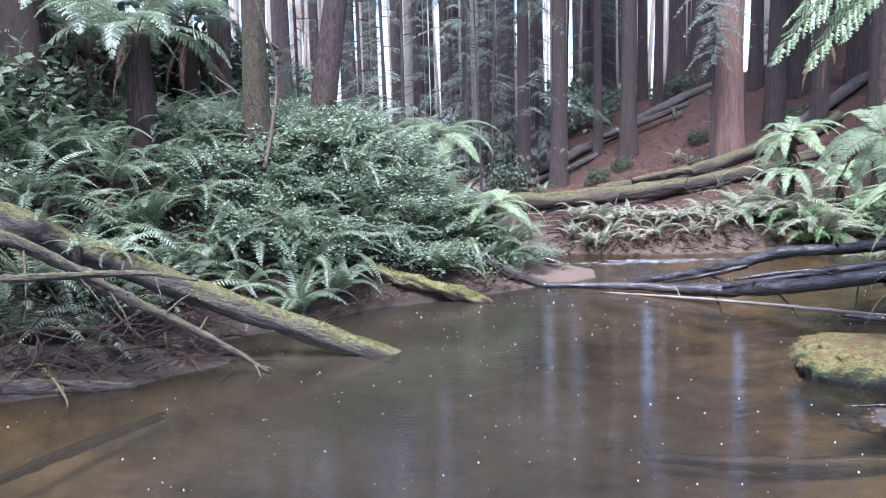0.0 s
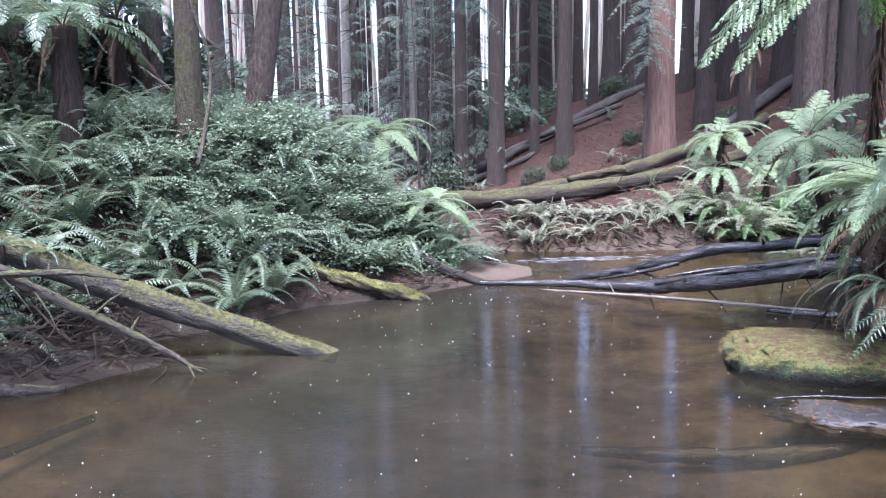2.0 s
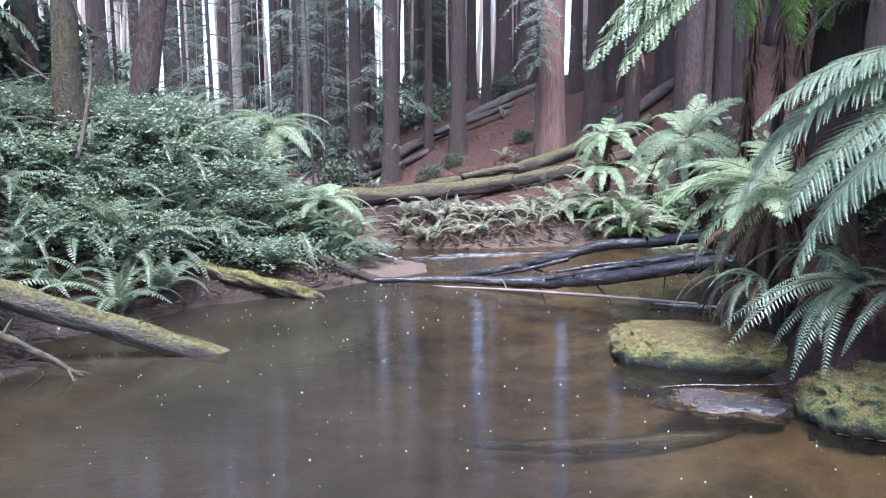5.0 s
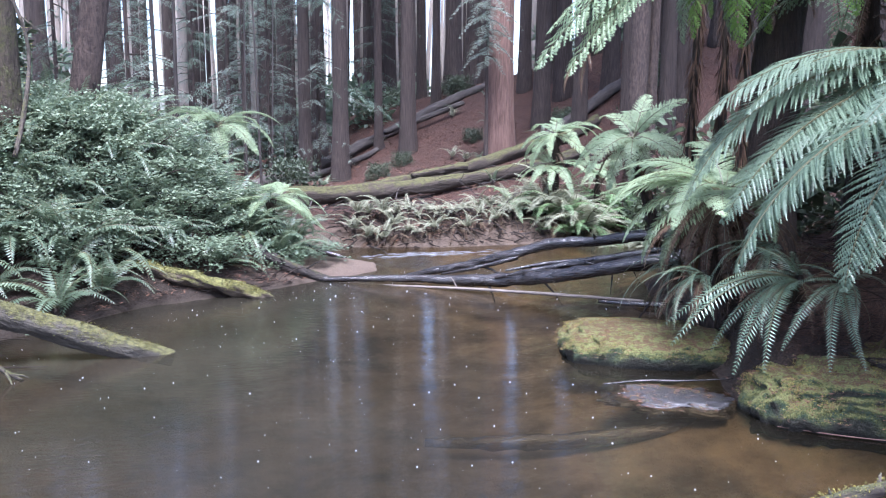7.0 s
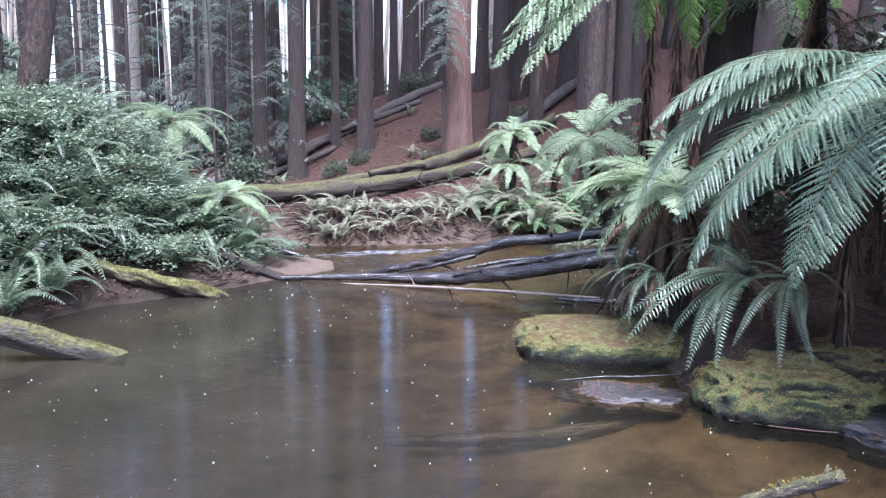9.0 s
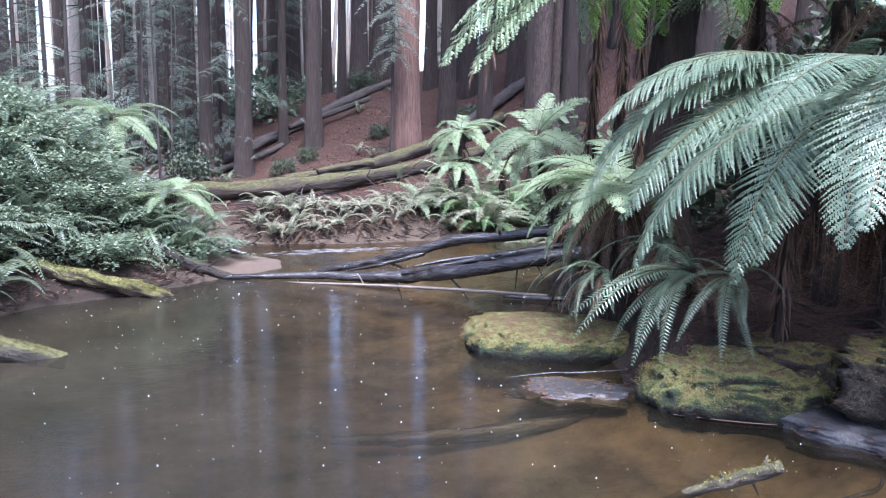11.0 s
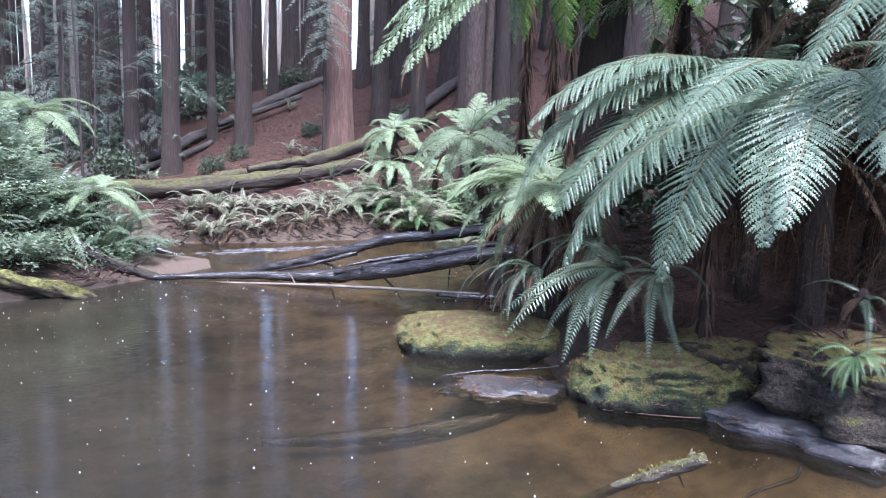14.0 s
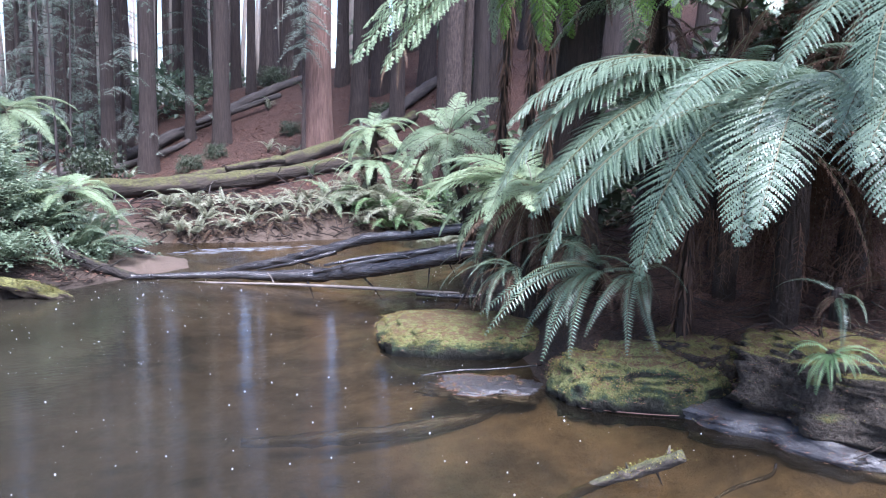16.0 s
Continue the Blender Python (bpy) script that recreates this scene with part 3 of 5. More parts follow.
for k, (turn, d, girth, kind) in enumerate(REDWOODS):
    x, y = polar(turn, d)
    make_tree("redwood_tree", RED[kind][0], RED[kind][1], Matrix.Translation((x, y, ground_at(x, y))) @ Matrix.Rotation(k * 2.4, 4, "Z") @ Matrix.Diagonal((girth, girth, 1.0, 1)),
              "tall redwood with a straight grey-brown furrowed trunk", "redwoods on the far bank")
for t in scene.objects:
    if t.name.startswith("crown"):
        # the crown keeps its own spread when the trunk is slim
        s = t.parent.matrix_basis.to_scale()
        t.matrix_basis = Matrix.Diagonal((0.9 / s.x, 0.9 / s.y, 1, 1))

x, y = polar(19.05, 18.5)
make_tree("redwood_tree", RED_B, RED[4][1], Matrix.Translation((x, y, ground_at(x, y))) @ Matrix.Diagonal((0.54, 0.54, 1, 1)),
          "thick redwood with pale red fibrous bark beside the fallen logs", "redwoods on the far bank")

# foliage hanging beside the thick redwood, nearer than its bark
hang = Shape()
for k in range(16):
    a = radians(190 + 150 * ((k * 0.618) % 1.0))
    spray(hang, Vector((0, 0, 3.6 - 1.5 * k / 16)), Vector((math.cos(a), math.sin(a), 0.05)).normalized(), 0.9 - 0.02 * k, 900 + k, 12, 0, 0.4, 0.75, 0.19)
x, y = polar(18.1, 17.9)
sap = thing("conifer_sapling", None, Matrix.Translation((x, y, ground_at(x, y))), "slim sapling with pale drooping conifer sprays", "tree")
part("foliage", hang.mesh("sprays", ["needles_pale", "redwood"]), sap)
part("trunk", trunk_shape(4.2, 0.05, 77, 8, 8, 0.1, flute=0).mesh("sapling_trunk", ["redwood"], True), sap)
# saplings and low conifers between the trunks
SAPS = [(trunk_shape(7, 0.06, 91 + k, 8, 8, 0.1, flute=0).mesh("sapling_trunk", ["redwood"], True),
         crown_shape(7, 0.5, 38, 1.5, 95 + k, 6, 0.4, 0.19).mesh("sapling_crown", ["needles_pale" if k else "needles", "redwood"])) for k in range(2)]
for k, (turn, d, tall) in enumerate(((-5.6, 21, 1.0), (-4.0, 24, 1.1), (-6.8, 26, 1.2), (1.6, 22, 1.0), (4.2, 18.5, 0.33), (3.2, 24, 1.0), (-9.8, 20, 0.8), (5.9, 30, 1.2), (-1.6, 20, 0.8), (0.6, 24, 1.25), (4.9, 25, 1.2), (6.5, 21.5, 1.05), (10.5, 29, 1.3))):
    x, y = polar(turn, d)
    make_tree("conifer_sapling", *SAPS[k % 2], at(x, y, k * 1.9, 0, tall, tall), "young conifer with soft drooping sprays between the trunks", "saplings")

for k, (turn, d, tall, r) in enumerate(((1.6, 17.0, 5.5, 0.022), (2.6, 17.6, 5.0, 0.03), (3.3, 19.0, 6.0, 0.025), (-2.8, 19.0, 7.0, 0.05), (-3.9, 17.0, 7.0, 0.04))):
    x, y = polar(turn, d)
    make_tree("dead_sapling", trunk_shape(tall, r, 60 + k, 8, 14, 0.2, ((0.015, 0), (-0.02, 0), (0.03, 0))[k % 3], 0.1).mesh("dead_sapling", ["grey_log"], True), None, at(x, y),
              "thin bare dead stem among the redwoods", "dead saplings")

# unseen redwoods added beside and behind the stand, to cut the sky's front light
rng = random.Random(12)
for k in range(30):
    turn, d = 74 + 236 * (k + rng.random()) / 30, rng.uniform(14, 30)
    x, y = polar(turn, d)
    if shore_distance(np.array([x]), np.array([y]))[0] < 0.8:
        continue
    g = rng.uniform(0.35, 0.6)
    t = make_tree("redwood_tree", RED[k % 3][0], None, Matrix.Translation((x, y, ground_at(x, y))) @ Matrix.Rotation(k * 2.4, 4, "Z") @ Matrix.Diagonal((g, g, 1.0, 1)),
                  "tall redwood with a straight grey-brown furrowed trunk", "redwoods round the pool")
    part("crown", RED[(0, 2)[k % 2]][1], t, Matrix.Diagonal((1.1 / g, 1.1 / g, 1, 1)))

def in_gap(turn):
    """Whether a direction lies in one of the openings through which the sky shows."""
    return any(abs(turn - c) < w for c, w in ((14.2, 0.75), (-3.7, 0.55), (20.3, 0.8), (17.3, 0.4), (24.0, 0.5), (-7.0, 0.4)))


# the forest behind, pale straight trunks
rng = random.Random(4)
taken = [polar(t, d) for t, d, g, c in REDWOODS]
count = 0
while count < 190:
    turn, d = rng.uniform(-48, 75), 28 + 62 * rng.random() ** 1.1
    if count > 158:
        turn, d = rng.uniform(20, 66), rng.uniform(29, 58)
    elif count > 115:
        turn, d = rng.uniform(-4, 15), rng.uniform(32, 55)
    x, y = polar(turn, d)
    if in_gap(turn) or min(math.hypot(x - a, y - b) for a, b in taken) < 1.3:
        continue
    taken.append((x, y))
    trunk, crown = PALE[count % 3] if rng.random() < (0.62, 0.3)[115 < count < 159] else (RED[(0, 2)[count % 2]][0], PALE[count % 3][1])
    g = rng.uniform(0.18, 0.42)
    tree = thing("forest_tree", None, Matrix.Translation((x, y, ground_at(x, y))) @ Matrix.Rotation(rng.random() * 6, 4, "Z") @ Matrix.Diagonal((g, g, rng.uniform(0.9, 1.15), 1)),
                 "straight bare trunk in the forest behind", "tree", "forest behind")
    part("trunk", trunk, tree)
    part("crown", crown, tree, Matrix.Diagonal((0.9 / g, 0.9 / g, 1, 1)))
    count += 1


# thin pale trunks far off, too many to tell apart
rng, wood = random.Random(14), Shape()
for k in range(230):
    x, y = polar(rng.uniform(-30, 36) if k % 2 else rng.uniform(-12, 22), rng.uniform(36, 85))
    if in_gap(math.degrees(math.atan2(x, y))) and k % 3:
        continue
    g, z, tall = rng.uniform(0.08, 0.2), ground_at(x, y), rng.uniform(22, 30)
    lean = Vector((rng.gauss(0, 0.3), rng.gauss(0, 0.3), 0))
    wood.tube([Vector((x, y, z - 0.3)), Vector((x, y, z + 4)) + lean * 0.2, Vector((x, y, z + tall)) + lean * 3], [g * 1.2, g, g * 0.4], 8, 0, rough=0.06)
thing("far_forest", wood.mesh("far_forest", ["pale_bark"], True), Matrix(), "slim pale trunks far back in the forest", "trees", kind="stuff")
rng, wood = random.Random(15), Shape()
for k in range(75):
    x, y = polar(rng.uniform(-14, 34), rng.uniform(29, 52))
    if in_gap(math.degrees(math.atan2(x, y))) or min(math.hypot(x - a, y - b) for a, b in taken) < 0.6:
        continue
    g, z, tall = rng.uniform(0.06, 0.17), ground_at(x, y), rng.uniform(24, 32)
    lean = Vector((rng.gauss(0, 0.12), rng.gauss(0, 0.12), 0))
    wood.tube([Vector((x, y, z - 0.3)), Vector((x, y, z + 1)), Vector((x, y, z + 5)) + lean * 0.2, Vector((x, y, z + tall)) + lean * 3], [g * 1.5, g * 1.1, g, g * 0.5], 10, 0, rough=0.06, seed=k)
thing("far_forest", wood.mesh("far_forest", ["redwood"], True), Matrix(), "slim dark redwood trunks standing close together up the slope", "trees", kind="stuff")


# ---- fallen logs and driftwood ----
def make_log(name, points, radii, material, label, stubs=(), seg=16, steps=9, rough=0.32, category="log"):
    """A fallen trunk along points, in the frame of its first point; stubs: (how far along, direction, length, radius)."""
    line = bend(points, steps)
    base = Vector(points[0])
    xs = np.linspace(0, 1, len(radii))
    rr = [float(np.interp(i / (len(line) - 1), xs, radii)) for i in range(len(line))]
    ax = (line[-1] - line[0]).normalized()
    turn = ax.to_track_quat("Z", "Y").to_matrix().to_4x4()
    inv = turn.inverted()
    local = [inv @ (p - base) for p in line]
    sh = Shape()
    sh.tube(local, rr, seg, 0, rough=rough, seed=len(label) + points[0][0])
    log = thing(name, sh.mesh(name, [material], True), Matrix.Translation(base) @ turn, label, category)
    for s, way, length, r in stubs:
        i = min(len(local) - 2, int(s * (len(local) - 1)))
        d = (inv.to_3x3() @ Vector(way)).normalized()
        st = Shape()
        p = local[i]
        mid = p + d * (length * 0.55 + rr[i]) + Vector((0.15, 0.1, 0.05)) * length * 0.3
        st.tube([p, p + d * rr[i], mid, p + d * (length + rr[i]) - Vector((0.1, 0.2, -0.1)) * length * 0.3], [r * 1.3, r, r * 0.7, r * 0.3], 6, 0, rough=0.2)
        part("branch_stub", st.mesh("branch_stub", [material], True), log)
    return log


make_log("fallen_log", [(-5.2, 5.9, 1.95), (-3.47, 6.31, 1.37), (-3.1, 6.61, 1.12), (-2.18, 6.97, 0.62), (-1.47, 7.05, 0.32), (-0.80, 7.08, 0.06), (-0.45, 7.10, -0.06)],
         [0.13, 0.125, 0.115, 0.11, 0.105, 0.095, 0.07], "log_bark", "mossy fallen log sloping from the ferny bank into the pool", seg=24, steps=14, rough=0.24)
make_log("dead_branch", [(-3.9, 4.9, 1.75), (-3.04, 5.52, 1.33), (-2.44, 6.13, 0.75), (-1.9, 6.43, 0.33), (-1.52, 6.64, -0.02)], [0.05, 0.046, 0.04, 0.028, 0.014],
         "dead_wood", "thin grey dead branch reaching down into the water", stubs=((0.93, (0.4, -0.6, -0.5), 0.15, 0.012), (0.6, (0.6, 0.2, 0.5), 0.25, 0.012), (0.96, (0.7, 0.3, -0.3), 0.14, 0.01), (0.3, (0.2, -0.5, -0.8), 0.4, 0.012), (0.45, (0.5, -0.2, -0.8), 0.35, 0.01), (0.7, (0.3, 0.3, 0.6), 0.12, 0.012), (0.52, (-0.2, -0.4, 0.5), 0.1, 0.014)), rough=0.5, steps=14)
make_log("dead_branch", [(-3.6, 4.5, 1.22), (-2.92, 5.24, 1.09), (-2.3, 5.95, 0.98), (-1.96, 6.3, 0.85)], [0.032, 0.028, 0.02, 0.01], "dead_wood",
         "grey mossy dead branch lying level over the logs", stubs=((0.5, (0.5, 0.1, -0.8), 0.3, 0.01), (0.3, (0.3, -0.2, -0.9), 0.5, 0.01), (0.75, (0.3, -0.3, -0.8), 0.25, 0.008), (0.62, (0.1, 0.2, 0.8), 0.08, 0.01)), rough=0.5, steps=14)
make_log("fallen_log", [(-1.3, 9.5, 0.42), (-0.77, 9.37, 0.31), (-0.08, 9.2, 0.15), (0.30, 9.14, 0.04), (0.50, 9.12, -0.04)], [0.075, 0.085, 0.072, 0.075, 0.045], "very_mossy_log",
         "short log thick with bright moss at the waterline", rough=0.8, seg=22, steps=14)
make_log("rotten_log", [(-4.6, 6.35, 0.16), (-3.77, 6.61, 0.13), (-3.1, 6.76, 0.12), (-2.5, 6.95, 0.05)], [0.15, 0.14, 0.12, 0.07], "rotten_wood", "dark rotten log with moss lying along the muddy shore")
make_log("rotten_log", [(-4.3, 6.0, 0.06), (-3.51, 6.12, 0.06), (-3.05, 6.18, 0.04), (-2.5, 6.29, 0.0)], [0.08, 0.075, 0.06, 0.03], "rotten_wood", "wet black rotten log half sunk at the shore",
         stubs=((0.35, (0.3, -0.7, 0.3), 0.3, 0.015),))
make_log("dead_branch", [(-0.07, 10.50, 0.67), (0.23, 10.25, 0.48), (0.69, 10.03, 0.21), (1.08, 9.90, 0.06), (1.29, 9.82, 0.00)], [0.05, 0.06, 0.062, 0.055, 0.035], "rotten_wood",
         "dark dead branch leaning out of the bushes to the water", stubs=((0.5, (0.3, -0.3, -0.9), 0.3, 0.012), (0.65, (0.5, -0.4, 0.4), 0.25, 0.012)))
# driftwood across the outlet
make_log("driftwood_log", [(1.08, 9.89, 0.02), (1.65, 9.62, 0.05), (2.19, 9.35, 0.08), (2.62, 9.08, 0.09), (3.07, 8.79, 0.13), (3.32, 8.52, 0.19), (3.56, 8.28, 0.25), (4.03, 7.84, 0.41), (4.34, 7.67, 0.49), (5.1, 7.4, 0.6)],
         [0.028, 0.036, 0.046, 0.060, 0.082, 0.074, 0.080, 0.070, 0.076, 0.085],
         "wet_wood", "wet black driftwood log lying across the creek", stubs=((0.42, (0.2, -0.5, -0.9), 0.2, 0.02), (0.62, (0.5, -0.4, -0.7), 0.3, 0.014), (0.55, (-0.3, -0.3, 0.5), 0.07, 0.02)), seg=20, steps=10, rough=0.24)
make_log("driftwood_log", [(2.22, 9.86, 0.02), (2.55, 9.6, 0.12), (2.9, 9.37, 0.22), (3.29, 9.03, 0.38), (3.69, 8.77, 0.53), (4.12, 8.46, 0.60), (4.57, 8.11, 0.70), (5.3, 7.8, 0.74)], [0.03, 0.048, 0.053, 0.058, 0.066, 0.058, 0.066, 0.07],
         "wet_wood", "wet forked driftwood log above the creek", stubs=((0.3, (0.7, -0.6, -0.3), 0.35, 0.022), (0.72, (-0.4, -0.4, 0.5), 0.08, 0.02)), seg=18, steps=10, rough=0.26)
make_log("driftwood_branch", [(2.55, 9.45, 0.1), (2.81, 9.2, 0.19), (3.1, 9.05, 0.28), (3.35, 8.95, 0.36)], [0.012, 0.022, 0.026, 0.03], "wet_wood", "thin wet fork under the upper driftwood log", rough=0.4)
make_log("driftwood_branch", [(3.0, 8.74, 0.17), (3.35, 8.5, 0.27), (3.7, 8.3, 0.37), (4.03, 8.1, 0.45), (4.5, 7.9, 0.55), (5.0, 7.75, 0.6)], [0.015, 0.036, 0.034, 0.044, 0.04, 0.05], "wet_wood",
         "wet driftwood branch between two logs", stubs=((0.5, (0.3, -0.6, 0.2), 0.22, 0.02), (0.7, (0.3, -0.3, -0.6), 0.3, 0.01)), rough=0.42)
make_log("driftwood_pole", [(1.8, 9.5, -0.01), (2.7, 8.85, 0.03), (3.6, 8.2, 0.05), (4.31, 7.66, 0.06)], [0.010, 0.016, 0.019, 0.014], "pale_wood", "pale straight pole floating before the driftwood",
         stubs=((0.3, (-0.3, 0.2, 0.6), 0.15, 0.01),))
make_log("driftwood_pole", [(3.9, 7.9, 0.03), (4.3, 7.6, 0.04), (4.9, 7.3, 0.06)], [0.02, 0.03, 0.035], "wet_wood", "dark broken pole at the foot of the bank")
make_log("dead_branch", [(0.75, 11.1, 0.32), (1.0, 11.2, 0.22), (1.36, 11.39, 0.10), (1.66, 11.25, 0.02)], [0.05, 0.06, 0.045, 0.02], "wet_wood", "dark curved branch resting on the sand bar")
make_log("driftwood_branch", [(3.1, 8.67, 0.26), (3.55, 8.61, 0.33), (3.97, 8.43, 0.39), (4.42, 8.08, 0.48)], [0.012, 0.025, 0.028, 0.03], "wet_wood", "thin wet branch caught among the driftwood")
make_log("driftwood_branch", [(3.84, 8.15, 0.42), (4.12, 8.02, 0.35), (4.39, 7.76, 0.41)], [0.012, 0.03, 0.04], "wet_wood", "short wet branch caught among the driftwood",
         stubs=((0.5, (-0.3, -0.4, -0.8), 0.25, 0.012),))
make_log("dead_branch", [(-2.07, 9.38, 3.8), (-2.02, 9.39, 3.32), (-1.89, 9.41, 2.85), (-1.87, 9.42, 2.51), (-1.93, 9.3, 2.0), (-2.02, 9.18, 1.57)], [0.013, 0.016, 0.018, 0.02, 0.022, 0.025], "dead_wood",
         "bare bent sapling stem leaning against a trunk", stubs=((0.35, (0.7, -0.2, -0.6), 0.45, 0.008),))
make_log("dead_branch", [(-2.96, 10.6, 2.75), (-2.73, 10.66, 2.56), (-2.5, 10.71, 2.39), (-1.95, 10.83, 2.14)], [0.014, 0.02, 0.022, 0.02], "dead_wood", "grey broken branch hanging across the trunks")
make_log("sunken_log", [(-2.91, 4.6, -0.1), (-2.58, 5.22, -0.1), (-2.15, 5.86, -0.09)], [0.03, 0.04, 0.03], "wet_wood", "dark waterlogged branch lying under the surface")
make_log("sunken_log", [(1.32, 5.27, -0.26), (1.98, 5.0, -0.22), (2.78, 4.88, -0.19), (3.67, 4.91, -0.15)], [0.03, 0.055, 0.06, 0.05], "wet_wood", "dark waterlogged log lying under the surface")
# fallen trees on the far bank
make_log("fallen_tree", [(0.2, 14.8, 0.50), (1.12, 14.96, 0.53), (2.22, 15.04, 0.58), (3.51, 15.1, 0.66), (4.95, 15.3, 0.84), (6.28, 15.5, 1.06), (7.3, 15.8, 1.30)],
         [0.18, 0.185, 0.17, 0.15, 0.13, 0.12, 0.11], "mossy_log", "long mossy fallen tree lying across the far bank", seg=18,
         stubs=((0.38, (0.1, -0.3, -0.9), 0.35, 0.02), (0.42, (0.3, -0.3, -0.8), 0.25, 0.025), (0.33, (0.4, -0.4, -0.8), 0.4, 0.02), (0.48, (0.2, -0.5, -0.9), 0.2, 0.02), (0.28, (0.3, -0.2, -0.9), 0.3, 0.02)))
make_log("fallen_tree", [(2.9, 15.5, 0.70), (3.6, 15.75, 0.76), (4.49, 16.2, 0.86), (5.36, 16.55, 1.03), (6.44, 16.86, 1.31), (7.46, 17.09, 1.55), (8.6, 17.9, 1.95)], [0.09, 0.12, 0.13, 0.14, 0.14, 0.13, 0.12],
         "mossy_log", "second mossy fallen tree leaning up the slope", seg=18)
make_log("fallen_tree", [(3.5, 15.2, 0.88), (4.2, 15.45, 0.97), (4.75, 15.75, 1.0)], [0.05, 0.08, 0.06], "mossy_log", "broken mossy limb on the fallen trees", rough=0.5)
make_log("fallen_tree", [(0.6, 19.2, 0.36), (1.15, 19.87, 0.46), (2.6, 21.9, 0.74), (3.7, 22.7, 1.16), (4.89, 23.29, 1.65), (6.07, 24.2, 2.15), (7.05, 24.77, 2.55), (8.4, 25.6, 3.0)], [0.15, 0.16, 0.15, 0.15, 0.14, 0.14, 0.13, 0.12], "grey_log", "bare dark fallen tree on the needle-covered slope")
make_log("fallen_tree", [(1.37, 19.2, 0.44), (2.6, 21.2, 0.58), (3.66, 21.69, 0.92), (4.3, 22.2, 1.2)], [0.08, 0.085, 0.08, 0.07], "grey_log", "thin dark fallen tree beside a larger one")
make_log("fallen_tree", [(4.4, 22.6, 1.55), (5.6, 22.9, 1.95), (6.9, 23.3, 2.4)], [0.07, 0.09, 0.07], "grey_log", "broken dark limb lying high on the slope")
make_log("fallen_tree", [(6.9, 17.5, 1.45), (7.55, 17.87, 1.68), (8.59, 18.84, 2.1), (9.92, 19.75, 2.75), (11.5, 20.8, 3.4)], [0.11, 0.13, 0.14, 0.14, 0.13], "grey_log", "dark fallen tree high on the slope")


# ---- ferns ----
def arch(n, length, a0, a1, power=1.1):
    """Points and directions of a frond's midrib, bending from the angle a0 to a1 (degrees) in the xz plane."""
    p, out = Vector((0, 0, 0)), []
    for i in range(n + 1):
        a = radians(a0 + (a1 - a0) * (i / n) ** power)
        t = Vector((math.cos(a), 0, math.sin(a)))
        out.append((p.copy(), t, Vector((-math.sin(a), 0, math.cos(a)))))
        p = p + t * (length / n)
    return out


def frond_once(length, pairs, plen, pwid, a0, a1, seed, mats, sway=0.1):
    """A sword-fern frond: single leaflets in two rows along the midrib."""
    rng, sh = random.Random(seed), Shape()
    line = arch(pairs + 3, length, a0, a1)
    shift = [Vector((0, sway * length * (i / len(line)) ** 2, 0)) for i in range(len(line))]
    sh.tube([p + s for (p, t, n), s in zip(line, shift)][::3], [0.006 * (1.1 - i / len(line)) for i in range(0, len(line), 3)], 3, 1, caps=False)
    for i in range(3, pairs + 3):
        s = (i - 2) / (pairs + 1)
        p, t, n = line[i]
        p = p + shift[i]
        w = plen * min(1, 0.45 + s / 0.22) * (1 - s) ** 0.55
        for sgn in (-1, 1):
            d = (Vector((0, sgn, 0)) + t * (0.25 + 0.5 * s) - n * rng.uniform(0.05, 0.35)).normalized()
            tip = p + d * (w * rng.uniform(0.88, 1.08)) - Vector((0, 0, 0.12 * w))
            sh.leaf(p, tip, t * (pwid * (0.55 + 0.45 * (1 - s))), n * (-0.12 * pwid), 0, 0.3)
    return sh.mesh("frond", mats)


